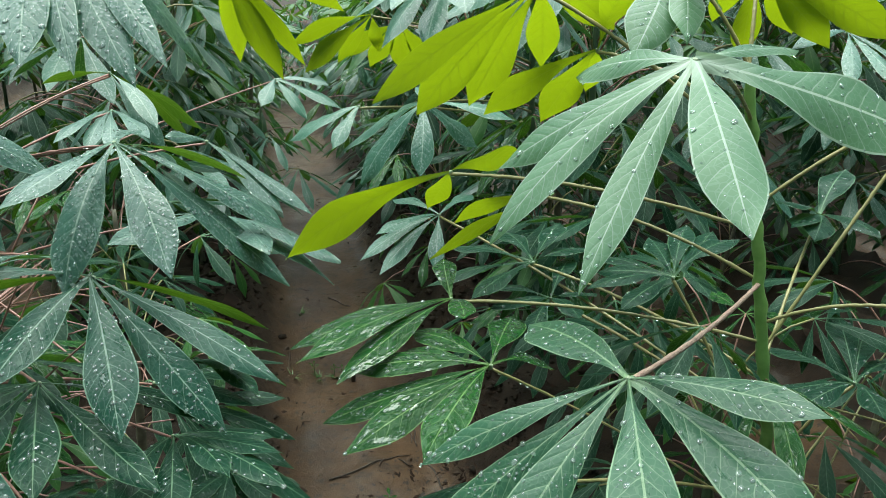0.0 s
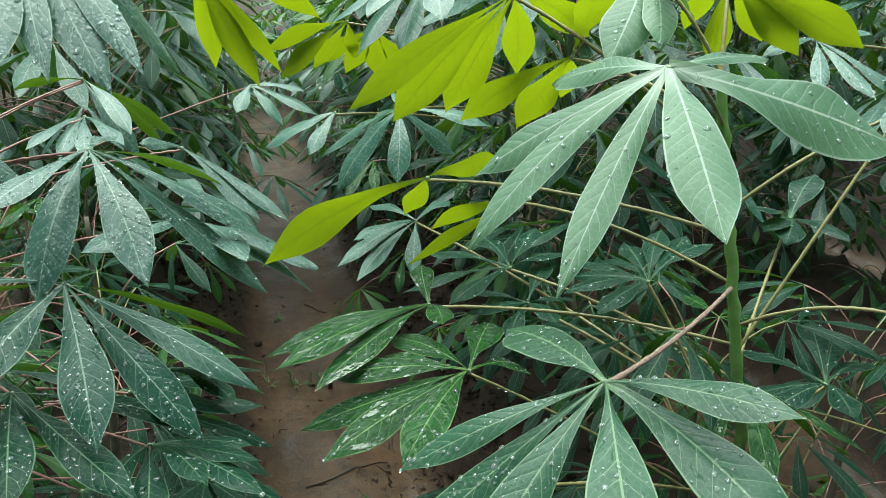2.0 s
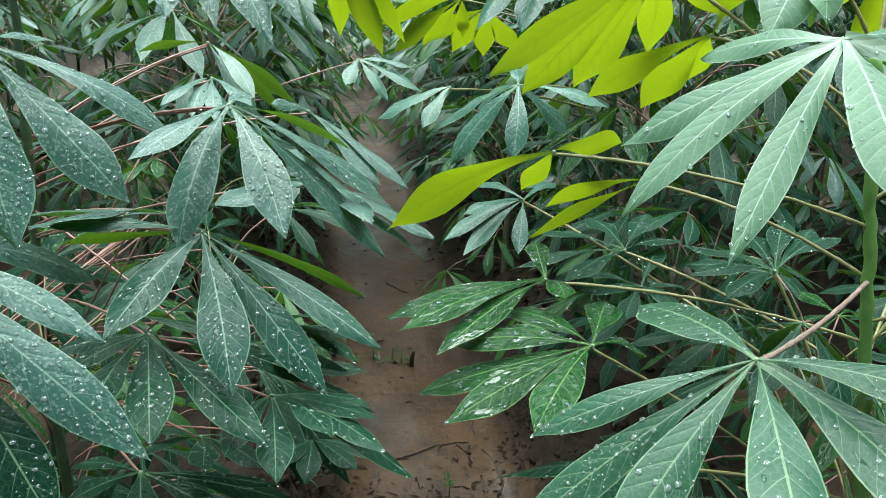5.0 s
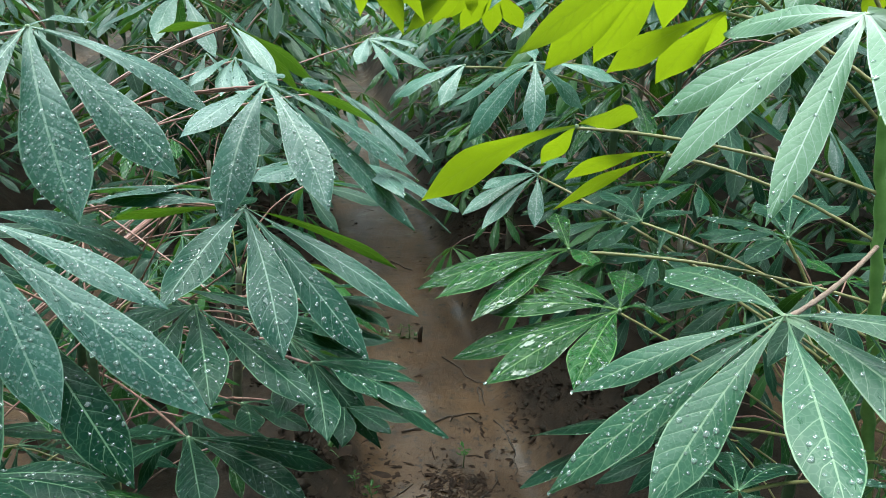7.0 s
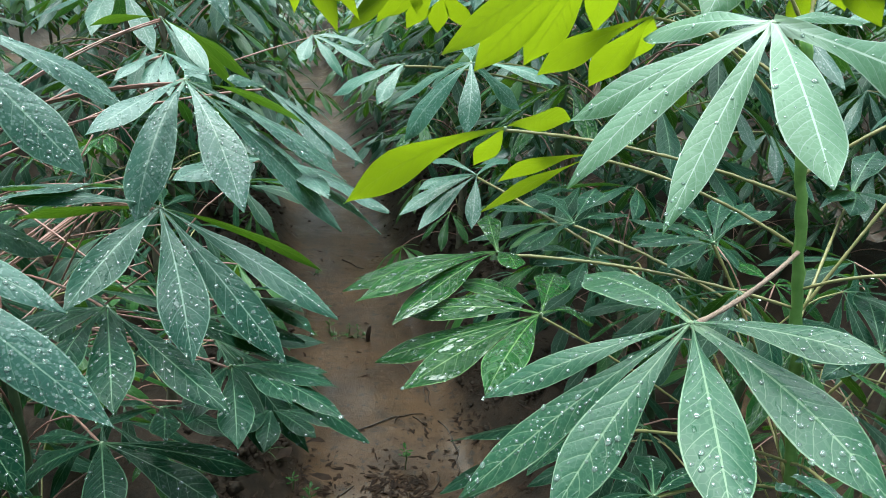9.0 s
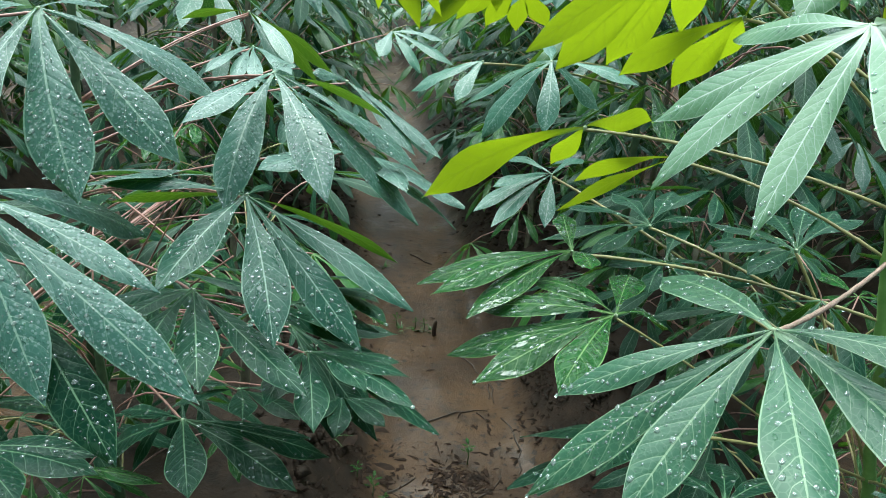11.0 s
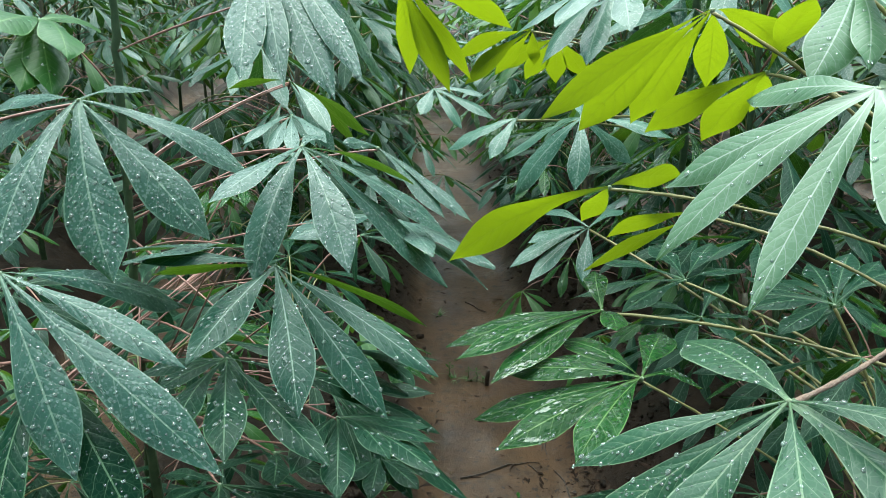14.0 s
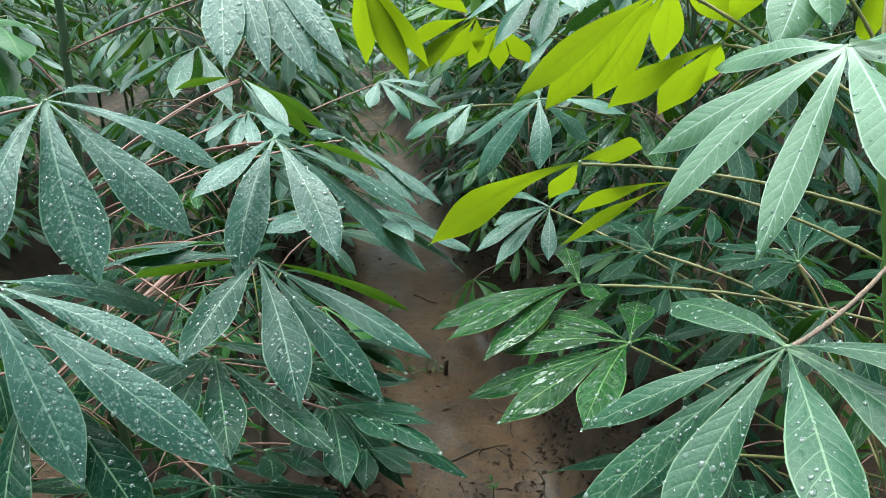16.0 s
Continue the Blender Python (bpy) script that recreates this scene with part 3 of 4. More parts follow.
leaf(plants["right"], (0.010, 0.988, 0.948), [(-157, -22, 0.239, 0.081, 10), (104, -34, 0.164, 0.039, 0), (53, -5, 0.182, 0.056, -30)], 0.22, "young", up=(0.10, 0.75, 0.65), join=0.895)
leaf(plants["right"], (0.138, 1.000, 0.913), [(-160, -23, 0.180, 0.043, 16), (130, -25, 0.208, 0.040, 0)], 0.22, "young", up=(0.20, 0.60, 0.77), join=0.83)
leaf(plants["right2"], (-0.033, 1.270, 0.990), [(173, -53, 0.177, 0.060, 0), (-92, -52, 0.132, 0.042, 0), (20, -40, 0.129, 0.044, 10), (141, -30, 0.216, 0.055, -3), (116, -24, 0.166, 0.044, -35), (12, -13, 0.162, 0.039, 0), (92, 10, 0.087)], 0.22, "beaded", up=(0.00, -0.45, 0.89))
leaf(plants["right2"], (-0.152, 1.420, 0.959), [(-119, -37, 0.107, 0.036, 0), (172, -27, 0.152, 0.052, 0), (164, -24, 0.121, 0.041, 0)], 0.22, "beaded", up=(0.00, -0.35, 0.94))
leaf(plants["right2"], (-0.147, 1.688, 1.102), [(-154, -17, 0.183, 0.062, 0), (-149, -35, 0.188, 0.064, 0), (125, -35, 0.197, 0.040, 0), (91, -29, 0.191, 0.038, 0), (96, 10, 0.172, 0.059, 93)], 0.22, "young", up=(0.10, 0.75, 0.65))
leaf(plants["right2"], (-0.096, 1.789, 1.079), [(92, -39, 0.19), (121, -36, 0.191), (150, -26, 0.19), (64, -33, 0.191)], 0.27, "young", up=(0,0.75,0.65))
leaf(plants["right2"], (0.02, 1.542, 1.2), [(-144, -42, 0.22), (-107, -39, 0.22), (-121, -19, 0.22), (-85, -20, 0.22), (-173, -28, 0.223)], 0.26, "beaded")
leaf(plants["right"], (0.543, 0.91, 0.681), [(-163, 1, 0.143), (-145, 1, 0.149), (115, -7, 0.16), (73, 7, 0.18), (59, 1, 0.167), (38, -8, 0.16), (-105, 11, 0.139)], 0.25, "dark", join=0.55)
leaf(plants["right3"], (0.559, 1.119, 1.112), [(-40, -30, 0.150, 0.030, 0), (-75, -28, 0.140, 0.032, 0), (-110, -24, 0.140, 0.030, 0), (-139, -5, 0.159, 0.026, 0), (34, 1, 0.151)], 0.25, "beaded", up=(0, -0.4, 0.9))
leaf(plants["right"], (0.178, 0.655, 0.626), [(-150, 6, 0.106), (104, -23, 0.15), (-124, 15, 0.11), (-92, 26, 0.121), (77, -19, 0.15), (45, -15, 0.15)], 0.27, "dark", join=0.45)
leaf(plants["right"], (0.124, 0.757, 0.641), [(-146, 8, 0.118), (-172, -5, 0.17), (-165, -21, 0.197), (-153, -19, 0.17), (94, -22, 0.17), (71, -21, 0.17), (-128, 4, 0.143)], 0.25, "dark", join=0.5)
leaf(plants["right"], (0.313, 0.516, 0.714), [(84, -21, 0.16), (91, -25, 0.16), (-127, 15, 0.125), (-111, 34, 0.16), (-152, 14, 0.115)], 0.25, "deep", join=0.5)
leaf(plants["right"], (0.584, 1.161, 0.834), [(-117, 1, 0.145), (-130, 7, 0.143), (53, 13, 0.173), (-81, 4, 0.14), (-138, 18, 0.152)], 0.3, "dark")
leaf(plants["left"], (-0.835, 1.041, 1.149), [(-65, -24, 0.2), (-53, -27, 0.2), (-75, -1, 0.199), (-46, -12, 0.2), (101, -7, 0.2)], 0.3, "under")
leaf(plants["farleft"], (-0.543, 0.508, 1.168), [(-39, -22, 0.17), (-41, -5, 0.17), (-57, -22, 0.17)], 0.2, "mature")
leaf(plants["right"], (0.573, 0.860, 1.068), [(-100, -16, 0.17), (-60, -20, 0.19), (-20, -18, 0.19), (30, -12, 0.18), (-140, -10, 0.13)], 0.27, "mature", join=0.927)
leaf(plants["right"], (0.564, 0.780, 0.836), [(-35, -8, 0.184), (-70, -12, 0.2), (10, -14, 0.197), (60, -10, 0.196)], 0.27, "mature", join=0.772, sag=0.022)
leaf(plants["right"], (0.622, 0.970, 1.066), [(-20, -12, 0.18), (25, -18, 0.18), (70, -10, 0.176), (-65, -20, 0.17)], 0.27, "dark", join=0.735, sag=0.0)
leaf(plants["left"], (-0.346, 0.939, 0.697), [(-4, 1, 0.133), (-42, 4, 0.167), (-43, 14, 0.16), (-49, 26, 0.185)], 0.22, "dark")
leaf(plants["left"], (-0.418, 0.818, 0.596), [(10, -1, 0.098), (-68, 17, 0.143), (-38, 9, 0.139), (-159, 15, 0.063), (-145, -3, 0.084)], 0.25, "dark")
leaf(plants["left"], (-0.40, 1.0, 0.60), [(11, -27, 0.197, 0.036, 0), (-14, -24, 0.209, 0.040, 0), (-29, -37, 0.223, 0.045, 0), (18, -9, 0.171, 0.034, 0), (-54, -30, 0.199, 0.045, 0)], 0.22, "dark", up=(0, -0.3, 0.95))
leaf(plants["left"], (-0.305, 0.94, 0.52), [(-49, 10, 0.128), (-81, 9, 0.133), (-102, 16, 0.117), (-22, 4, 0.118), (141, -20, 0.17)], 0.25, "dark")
leaf(plants["left"], (-0.388, 0.914, 1.000), [(34, -23, 0.168, 0.022, -28)], 0.22, "under", up=(0.50, 0.50, 0.70), wetness=0.4)
leaf(plants["left"], (-0.395, 0.820, 0.868), [(23, -28, 0.215, 0.026, -35), (-175, -6, 0.171, 0.026, 15)], 0.22, "under", up=(0.50, 0.50, 0.70), wetness=0.4)
# leaves end


# bare leaf stalks whose leaflets have dropped
def bare_stalk(plant, low, end, red):
    pts = arc(plant.at(low), end, 0.01, 5)
    v, f = tube(pts, [0.0021, 0.0018, 0.0016, 0.0015, 0.0014, 0.0012], 6)
    mesh_object("bare_stalk", v, f, [STALK_RED if red else STALK], parent=plant.root, label="thin dry leaf stalk")


stick = random.Random(12)
bare_stalk(plants["right"], 0.665, (0.635, 0.840, 0.630), False)
for _ in range(12):
    bare_stalk(plants["left"], stick.uniform(0.40, 0.80), (stick.uniform(-0.62, -0.40), stick.uniform(0.85, 1.25), stick.uniform(0.50, 0.88)), True)
for _ in range(9):
    bare_stalk(plants["right"], stick.uniform(0.35, 0.65), (stick.uniform(0.15, 0.75), stick.uniform(0.85, 1.30), stick.uniform(0.40, 0.75)), False)
for _ in range(5):
    bare_stalk(plants["farleft"], stick.uniform(0.35, 0.70), (stick.uniform(-0.75, -0.50), stick.uniform(0.60, 0.95), stick.uniform(0.40, 0.70)), True)
for _ in range(8):
    bare_stalk(plants["farleft"], stick.uniform(0.41, 0.53), (stick.uniform(-0.63, -0.58), stick.uniform(1.06, 1.13), stick.uniform(0.750, 0.785)), True)


# ---------------------------------------------------------------- the rest of the field
def template(seed, kind, stalk_length, size, rows=8, cols=2):
    """A whole palmate leaf with its stalk as one mesh: stalk from the origin out along +X, blade at its end."""
    rng = random.Random(seed)
    hub = Vector((stalk_length * 0.86, 0, stalk_length * rng.uniform(0.15, 0.5)))
    v, f = tube(arc((0, 0, 0), hub, 0.03, 5), [0.0018] * 6, 4)
    uv, slots = [(0, 0)] * len(v), [1] * len(f)
    count = rng.choice((5, 7, 7, 7))
    for i in range(count):
        s = i / (count - 1) * 2 - 1
        az = 142 * s + rng.uniform(-7, 7)
        length = size * (1 - 0.42 * abs(s) ** 1.6) * rng.uniform(0.92, 1.08)
        bv, bf, buv = blade(length, length * rng.uniform(0.19, 0.245), rng.uniform(15, 45), 0.16, rng, rows, cols)
        m = aim(hub, az, -18 - 22 * rng.random() - 10 * (1 - abs(s)), rng.uniform(-10, 10))
        k = len(v)
        v += [m @ p for p in bv]
        f += [tuple(j + k for j in face) for face in bf]
        uv += buv
        slots += [0] * len(bf)
    me = bpy.data.meshes.new("leaf")
    me.from_pydata([tuple(p) for p in v], [], f)
    me.materials.append(LEAF[kind])
    me.materials.append(STALK_RED if rng.random() < 0.6 else STALK)
    layer = me.uv_layers.new(name="UVMap")
    for loop in me.loops:
        layer.data[loop.index].uv = uv[loop.vertex_index]
    for i, poly in enumerate(me.polygons):
        poly.use_smooth, poly.material_index = True, slots[i]
    return me


FIELD_LEAVES = [template(100 + i, ("beaded", "dark", "under", "wet", "beaded", "young")[i % 6], 0.20 + 0.02 * (i % 5), 0.15 + 0.012 * (i % 4)) for i in range(12)]


def field_plant(seed, height, low, count, spread=1.0, joined=False, tip=5, shady=False):
    """A plant at the origin: stem and leaves in a rising spiral; far ones carry their leaves in one crown."""
    rng = random.Random(seed)
    root = new("cassava_plant")
    tagged(root, "cassava plant with a crown of drooping palmate leaves" if height > 0.8 else "low leafy cassava shoot in the shade of taller plants", "plant", "cassava plants")
    lean = Vector((rng.uniform(-0.08, 0.08), rng.uniform(-0.08, 0.08), 0))
    pts = [Vector((0, 0, -0.05)) + (Vector((0, 0, height + 0.05)) + lean) * (i / 14) for i in range(15)]
    v, f = tube(pts, [0.010 * (1.1 - 0.04 * i) * (1.15 if i % 2 else 1) for i in range(15)], 6)
    mesh_object("stem", v, f, [BARK if rng.random() < 0.5 else STEM_DARK], parent=root)
    crown = bmesh.new() if joined else None
    for i in range(count):
        s = i / (count - 1)
        z = low + (height - low) * s
        # shady shoots take mostly leaves with shade put into their colour
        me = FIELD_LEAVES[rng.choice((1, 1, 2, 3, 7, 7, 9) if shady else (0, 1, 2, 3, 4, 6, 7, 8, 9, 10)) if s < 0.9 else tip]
        m = Matrix.Translation(Vector((0, 0, z)) + lean * (z / height)) @ Matrix.Rotation(radians(137.5 * i + rng.uniform(-25, 25)), 4, "Z") @ Matrix.Rotation(radians(6 - 40 * s + rng.uniform(-10, 10)), 4, "Y") @ Matrix.Scale(rng.uniform(0.8, 1.25) * spread, 4)
        if joined:
            old = len(crown.verts)
            crown.from_mesh(me)
            crown.verts.ensure_lookup_table()
            bmesh.ops.transform(crown, matrix=m, verts=crown.verts[old:])
        else:
            ob = new("leaf", me)
            ob.parent = root
            ob.matrix_basis = m
    if joined:
        me = bpy.data.meshes.new("crown")
        crown.to_mesh(me)
        crown.free()
        me.materials.append(LEAF["beaded"])
        me.materials.append(STALK)
        ob = new("crown", me)
        ob.parent = root
    return root


def row_x(k, y):
    return furrow_x(y) + (k + 0.5) * ROW / 0.977


rng = random.Random(5)


def plant_out(kinds, spots):
    """Set the kinds out on the spots: each first one is moved there, the others are copied."""
    used = set()
    for x, y in spots:
        i = rng.randrange(len(kinds))
        m = Matrix.Translation((x, y, ground_height(x, y))) @ Matrix.Rotation(rng.uniform(0, 6.28), 4, "Z")
        if i in used:
            copy_thing(kinds[i], m)
        else:
            used.add(i)
            kinds[i].matrix_basis = m
    for i, ob in enumerate(kinds):
        if i not in used:
            x, y = spots[0]
            ob.matrix_basis = Matrix.Translation((x, y + 6, 0.2))


# low shoots that fill the shade under the near plants
shade = []
for k in (-2, -1, 0, 1):
    y = 0.82 if k == -1 else 1.0
    while y < 3.2:
        for side in (-0.20, 0.18):
            if y < 2.2 and ((k == 0 and side > 0) or (k == 1 and side < 0)) and rng.random() < 0.85:
                continue
            if y < 2.3 and ((k == -1 and side > 0) or (k == 0 and side < 0)):
                side *= 0.3 if k == 0 else 0.1
            shade.append((row_x(k, y) + side + rng.uniform(-0.07, 0.07), y + rng.uniform(-0.1, 0.1)))
        y += 0.44
shade += [(0.90, 1.42), (0.95, 2.55), (0.42, 1.42)]
plant_out([field_plant(800 + i, 0.34 + 0.05 * (i % 3), 0.03, 16, 0.85, tip=7, shady=True) for i in range(5)], shade)

# plants that lean out over the furrow further along
lean_out = [(furrow_x(y) + side * (0.41 + 0.03 * (i % 3)), y + 0.15 * side) for i, y in enumerate((3.5, 4.1, 4.7, 5.4, 6.1)) for side in (-1, 1)]
lean_out += [(furrow_x(3.1) - 0.30, 3.1), (furrow_x(3.25) + 0.36, 3.25), (furrow_x(3.8) + 0.42, 3.8), (furrow_x(4.0) - 0.40, 4.0), (furrow_x(6.3) + 0.30, 6.3), (furrow_x(7.0) - 0.12, 7.0), (furrow_x(7.5) + 0.14, 7.5), (furrow_x(8.2) - 0.05, 8.2), (furrow_x(9.0), 9.0)]
plant_out([field_plant(900 + i, 0.55 + 0.12 * i, 0.12, 20, 1.05, tip=2) for i in range(4)], lean_out)

# full plants along the rows, on every side of the camera
middle, far = [], []
# Unseen plants added beside the camera to shade the low leaves
crop = [(0.88, -0.02), (-0.95, -0.10), (1.12, 0.55), (-1.25, 0.35), (1.35, 1.0)]
for k in range(-9, 11):
    y = -6.0
    while y < 14:
        x = row_x(k, y) + rng.uniform(-0.17, 0.17) + ((0.16 if k == 0 else -0.16) if k in (-1, 0) and y > 3.2 else 0)
        seen = abs(x) < 0.6 + 0.66 * y
        start = 1.75 if k == 0 else 1.95 if k in (-1, 1) else 1.3
        clear = -2.4 if k in (-1, 0) else -1.6 if k in (-2, 1) else 0.35
        if abs(x) < 9 and (y > start or y < clear or abs(x) > 1.6):
            (middle if seen and 0 < y < 5.2 else far if seen and 0 < y < 8 else crop).append((x, y))
        y += rng.uniform(0.36, 0.52) if seen and 0 < y < 5.2 else rng.uniform(0.5, 0.8)
plant_out([field_plant(500 + i, 1.04 + 0.08 * (i % 4), 0.34, 40 + i % 3, 1.25, tip=5 if i % 3 == 0 else 2) for i in range(6)], middle)
plant_out([field_plant(600 + i, 1.20 + 0.09 * (i % 4), 0.25, 28, 1.1, True) for i in range(4)], far)


# crop all round, far off, or unseen to cast shade: stems and leaves joined
CROP_LEAVES = [template(300 + i, "mature", 0.24, 0.18, 4, 1) for i in range(4)]
shapes = []
for me in CROP_LEAVES:
    co = np.empty(len(me.vertices) * 3)
    me.vertices.foreach_get("co", co)
    uv = {}
    for loop in me.loops:
        uv[loop.vertex_index] = tuple(me.uv_layers[0].data[loop.index].uv)
    shapes.append((co.reshape(-1, 3), [tuple(p.vertices) for p in me.polygons], [p.material_index for p in me.polygons], [uv.get(i, (0, 0)) for i in range(len(me.vertices))]))
verts, faces, slots, uvs = [], [], [], []
for x, y in crop:
    z, h = ground_height(x, y), rng.uniform(1.35, 1.75)
    sv, sf = tube([(x, y, z - 0.04), (x, y, z + h)], [0.010, 0.007], 5)
    o = len(verts)
    verts += [tuple(p) for p in sv]
    faces += [tuple(i + o for i in face) for face in sf]
    slots += [2] * len(sf)
    uvs += [(0, 0)] * len(sv)
    for i in range(30):
        q = i / 29
        m = Matrix.Translation((x, y, z + 0.25 + (h - 0.25) * q)) @ Matrix.Rotation(radians(137.5 * i + rng.uniform(-25, 25)), 4, "Z") @ Matrix.Rotation(radians(16 - 50 * q), 4, "Y") @ Matrix.Scale(rng.uniform(0.9, 1.4), 4)
        co, fs, sl, uv = shapes[rng.randrange(4)]
        a = np.array(m)
        o = len(verts)
        verts += (co @ a[:3, :3].T + a[:3, 3]).tolist()
        faces += [tuple(j + o for j in face) for face in fs]
        slots += sl
        uvs += uv
tagged(mesh_object("cassava_crop", verts, faces, [LEAF["mature"], STALK, STEM_DARK], uvs, slots), "rows of green cassava plants around the furrow, unseen ones added for shade", "crop", kind="stuff")


# ---------------------------------------------------------------- litter on the ground
def twig(points, thick, label):
    pts = []
    for (x, y), (x2, y2) in zip(points, points[1:]):
        for i in range(4):
            a, b = x + (x2 - x) * i / 4, y + (y2 - y) * i / 4
            pts.append((a + rng.gauss(0, 0.004), b + rng.gauss(0, 0.004), ground_height(a, b) + thick * 0.8))
    v, f = tube(pts, [0.85 * thick * (1 - 0.6 * i / len(pts)) for i in range(len(pts))], 5)
    tagged(mesh_object("twig", v, f, [TWIG]), label, "twig", "twigs in the furrow")


for points, thick in (
        (((-0.27, 1.62), (-0.17, 1.69), (-0.06, 1.735)), 0.0032), (((-0.04, 1.69), (0.007, 1.565), (0.0, 1.435)), 0.0034),
        (((-0.11, 1.71), (-0.095, 1.67)), 0.003), (((-0.15, 1.70), (-0.16, 1.665)), 0.0028), (((-0.09, 1.86), (-0.085, 1.76)), 0.003),
        (((-0.20, 2.02), (-0.09, 1.88), (-0.02, 1.86)), 0.003), (((-0.08, 1.86), (-0.07, 1.74)), 0.003),
        (((-0.50, 2.30), (-0.46, 2.05)), 0.004), (((-0.30, 1.36), (-0.21, 1.44)), 0.003), (((-0.44, 2.75), (-0.30, 2.62)), 0.004),
        (((-0.16, 1.30), (-0.05, 1.42), (-0.03, 1.50)), 0.003)):
    twig(points, thick, "thin dark wet twig lying in mud")

sx, sy = -0.275, 2.121
sz = ground_height(sx, sy)
v, f = tube([(sx, sy, sz - 0.02), (sx, sy, sz + 0.02), (sx + 0.003, sy, sz + 0.045), (sx + 0.006, sy, sz + 0.055)], [0.007, 0.0075, 0.006, 0.003], 8)
tagged(mesh_object("stem_stump", v, f, [TWIG]), "short blackened stem stump standing in the muddy furrow", "stump")


def grass_tuft(x, y, blades, height):
    verts, faces = [], []
    for _ in range(blades):
        a, lean, h = rng.uniform(0, 6.28), rng.uniform(0.6, 1.9), height * rng.uniform(0.3, 0.8)
        d, w = Vector((math.cos(a), math.sin(a), 0)), Vector((-math.sin(a), math.cos(a), 0)) * rng.uniform(0.002, 0.004)
        o = len(verts)
        for i in range(4):
            q = i / 3
            c = Vector((x, y, ground_height(x, y))) + d * (0.01 + h * lean * q * q) + Vector((0, 0, h * q * (1 - 0.3 * lean * q)))
            verts += [c - w * (1 - 0.9 * q), c + w * (1 - 0.9 * q)]
        faces += [(o + 2 * i, o + 2 * i + 1, o + 2 * i + 3, o + 2 * i + 2) for i in range(3)]
    tagged(mesh_object("grass_tuft", verts, faces, [GRASS]), "small tuft of green grass growing in mud", "grass", "grass tufts in the furrow")


def seedling(x, y, height):
    """A seedling: a thin stem with a whorl of small leaves."""
    z = ground_height(x, y)
    v, f = tube([(x, y, z - 0.01), (x + 0.002, y, z + height * 0.6), (x, y, z + height)], [0.0016, 0.0013, 0.0010], 6)
    root = mesh_object("seedling", v, f, [GRASS])
    tagged(root, "small green weed seedling growing in wet mud", "seedling", "seedlings in the furrow")
    for i in range(7):
        bv, bf, uv = blade(0.5 * height * rng.uniform(0.6, 1.1), 0.16 * height, 30, 0.2, rng, 6, 2)
        m = aim((x, y, z + height * (0.98 if i < 4 else 0.62)), 97 * i + rng.uniform(-20, 20), rng.uniform(5, 40))
        mesh_object("leaf", [m @ p for p in bv], bf, [LEAF["wet"]], uv, parent=root)


for x, y, h in ((-0.122, 1.495, 0.055), (-0.32, 1.325, 0.05), (-0.29, 1.30, 0.04), (-0.36, 1.345, 0.035), (-0.31, 2.14, 0.04), (-0.34, 2.16, 0.03), (-0.40, 2.15, 0.04)):
    seedling(x, y, h)

for x, y, n, h in ((-0.38, 2.13, 22, 0.05), (-0.33, 2.15, 22, 0.05), (-0.29, 2.15, 16, 0.04), (-0.46, 2.12, 14, 0.06), (-0.42, 1.36, 18, 0.06), (-0.02, 1.95, 12, 0.05), (-0.52, 2.6, 16, 0.06)):
    grass_tuft(x, y, n // 2, 0.7 * h)


def dead_leaf(x, y, size):
    v, f, uv = blade(size, size * rng.uniform(0.28, 0.42), rng.uniform(-70, 70), rng.uniform(-0.5, 0.3), rng, 8, 2, rng.uniform(-50, 50))
    m = aim((x, y, ground_height(x, y) + 0.014), rng.uniform(0, 360), rng.uniform(-12, 12), rng.uniform(-25, 25))
    tagged(mesh_object("dead_leaf", [m @ p for p in v], f, [LITTER], uv), "curled brown dead leaf lying on wet soil", "dead leaf", "dead leaves on the soil")


for _ in range(170):
    y = rng.uniform(0.9, 3.6)
    k = rng.choice((-1, 0, -1, 0, 1, -2))
    x = row_x(k, y) + rng.gauss(0, 0.24)
    if abs(x - furrow_x(y)) > 0.34 and y > 1.2:
        dead_leaf(x, y, rng.uniform(0.07, 0.16))

for x, y, size in ((-0.345, 1.425, 0.075), (-0.39, 1.40, 0.09), (-0.42, 1.48, 0.07), (-0.37, 1.50, 0.06), (-0.40, 1.34, 0.08), (-0.12, 1.375, 0.05), (0.06, 1.60, 0.07), (0.09, 1.72, 0.08), (0.05, 1.84, 0.06)):
    dead_leaf(x, y, size)

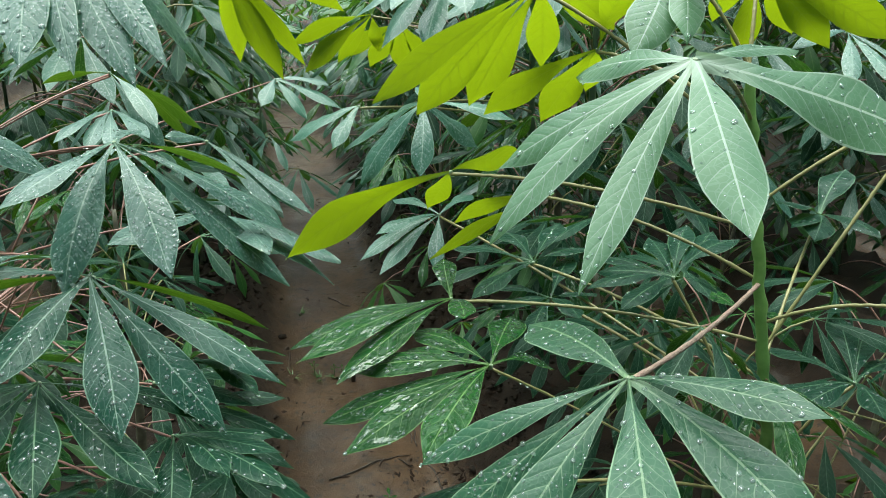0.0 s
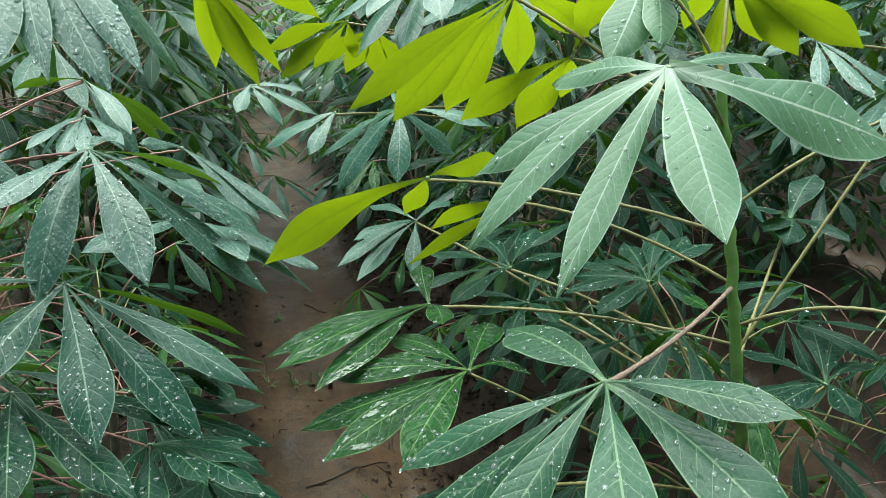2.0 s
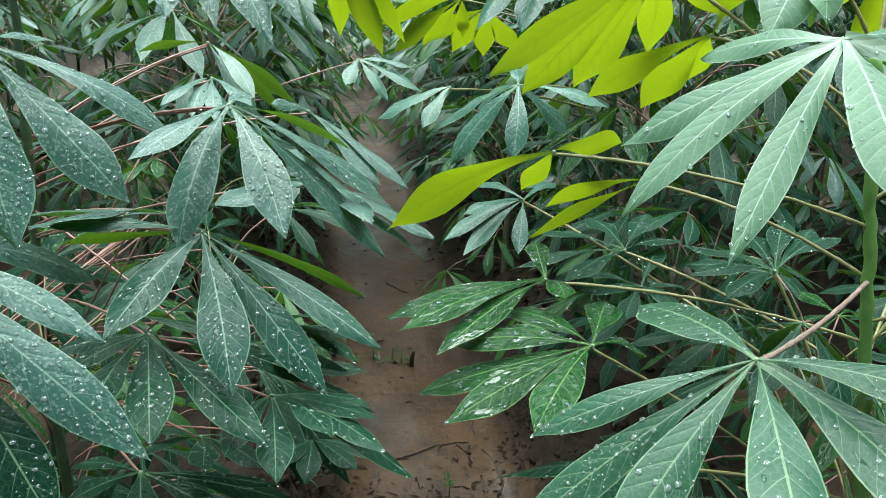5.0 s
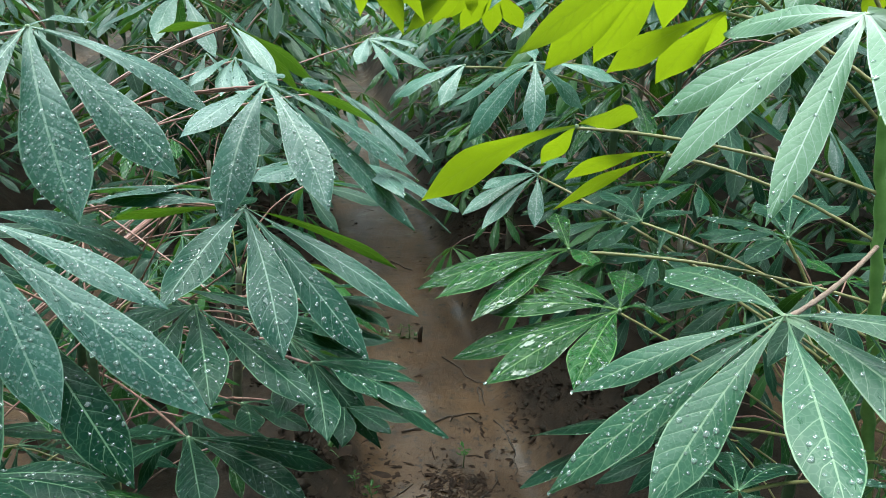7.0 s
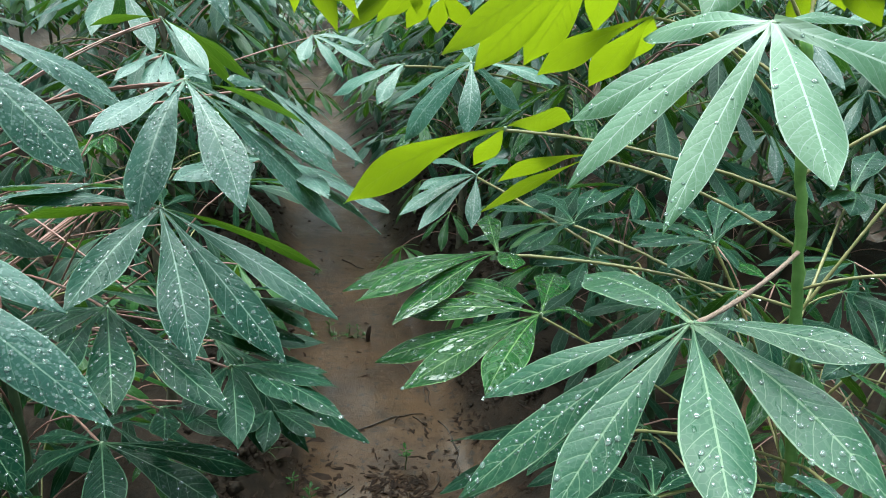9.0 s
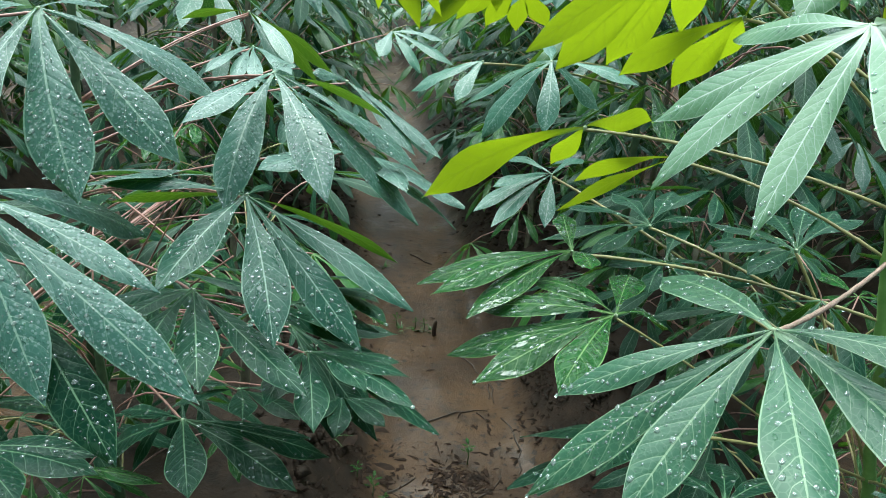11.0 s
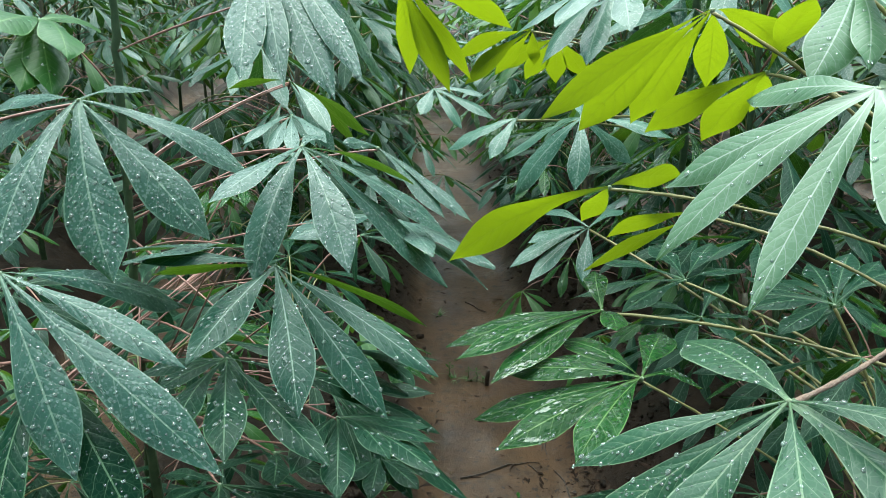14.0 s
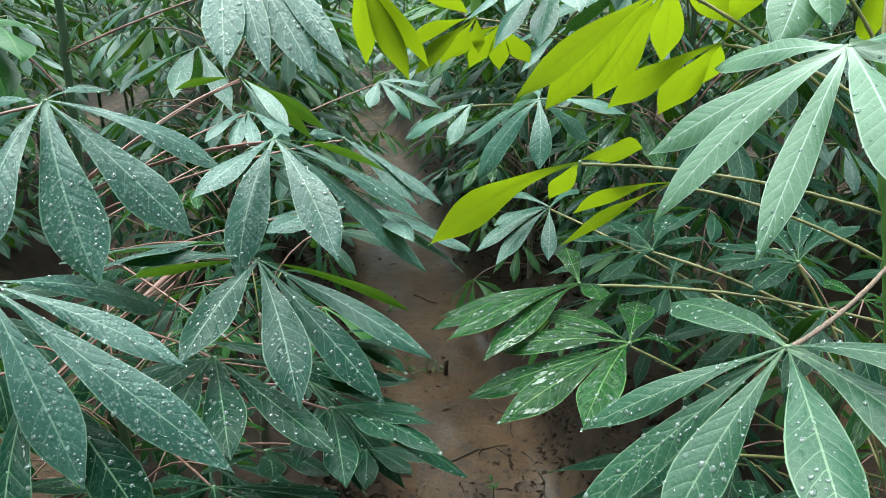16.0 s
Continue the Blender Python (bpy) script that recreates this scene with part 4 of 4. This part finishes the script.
# scraps of rotten leaf and root trodden into the mud
verts, faces = [], []
heaps = ((-0.40, 1.37, 0.055, 0.055), (-0.33, 1.42, 0.03, 0.05), (0.05, 1.68, 0.035, 0.09), (0.07, 1.84, 0.03, 0.05), (-0.02, 1.62, 0.05, 0.09), (-0.15, 1.42, 0.05, 0.05))
for i in range(5600):
    heaped = i >= 3600
    if heaped:
        hx, hy, wide, deep = heaps[min(rng.randrange(9), 5) if i % 3 else rng.randrange(4)]
        x, y = rng.gauss(hx, wide), rng.gauss(hy, deep)
    else:
        y = 1.0 + 3.2 * rng.random() ** 1.4
        x = furrow_x(y) + rng.choice((-1, 1)) * (0.40 - 0.22 * rng.random() ** 2 if rng.random() < 0.93 else 0.2 * rng.random())
    a, r, z = rng.uniform(0, 6.28), 0.0012 + (0.007 if heaped else 0.008) * rng.random() ** 3, ground_height(x, y)
    o = len(verts)
    ring = [(1.8, 0.0), (0.7, 0.5), (-0.6, 0.6), (-1.6, 0.1), (-0.5, -0.5), (0.8, -0.6)]
    for c, d in ring:
        c, d = c * r * rng.uniform(0.3, 2.0), d * r * rng.uniform(0.2, 1.6)
        verts.append((x + c * math.cos(a) - d * math.sin(a), y + c * math.sin(a) + d * math.cos(a), z + rng.uniform(-0.4, 0.8) * r))
    verts.append((x, y, z + rng.uniform(0.4, 1.0) * r))
    faces += [(o + i, o + (i + 1) % 6, o + 6) for i in range(6)]
tagged(mesh_object("leaf_litter", verts, faces, [LITTER]), "dark rotten scraps of leaf and root trodden into mud", "litter", kind="stuff")

# crumbs of soil on the banks
verts, faces = [], []
for _ in range(4200):
    y = rng.uniform(0.9, 4.5)
    x = furrow_x(y) + rng.choice((-1, 1)) * rng.gauss(0.36, 0.07)
    r = 0.003 + 0.013 * rng.random() ** 3
    c = Vector((x, y, ground_height(x, y) + 0.3 * r))
    o = len(verts)
    for d in ((1, 0, 0), (0, 1, 0), (-1, 0, 0), (0, -1, 0), (0, 0, 1), (0, 0, -1), (0.7, 0.7, 0.5), (-0.7, 0.6, 0.4)):
        verts.append(c + Vector((d[0], d[1], 0.6 * d[2])) * r * rng.uniform(0.35, 1.5))
    for a, b in ((0, 6), (6, 1), (1, 7), (7, 2), (2, 3), (3, 0)):
        faces += [(o + a, o + b, o + 4), (o + b, o + a, o + 5)]
tagged(mesh_object("soil_crumbs", verts, faces, [CLOD]), "dark wet crumbs of clay soil on the banks", "soil", kind="stuff")
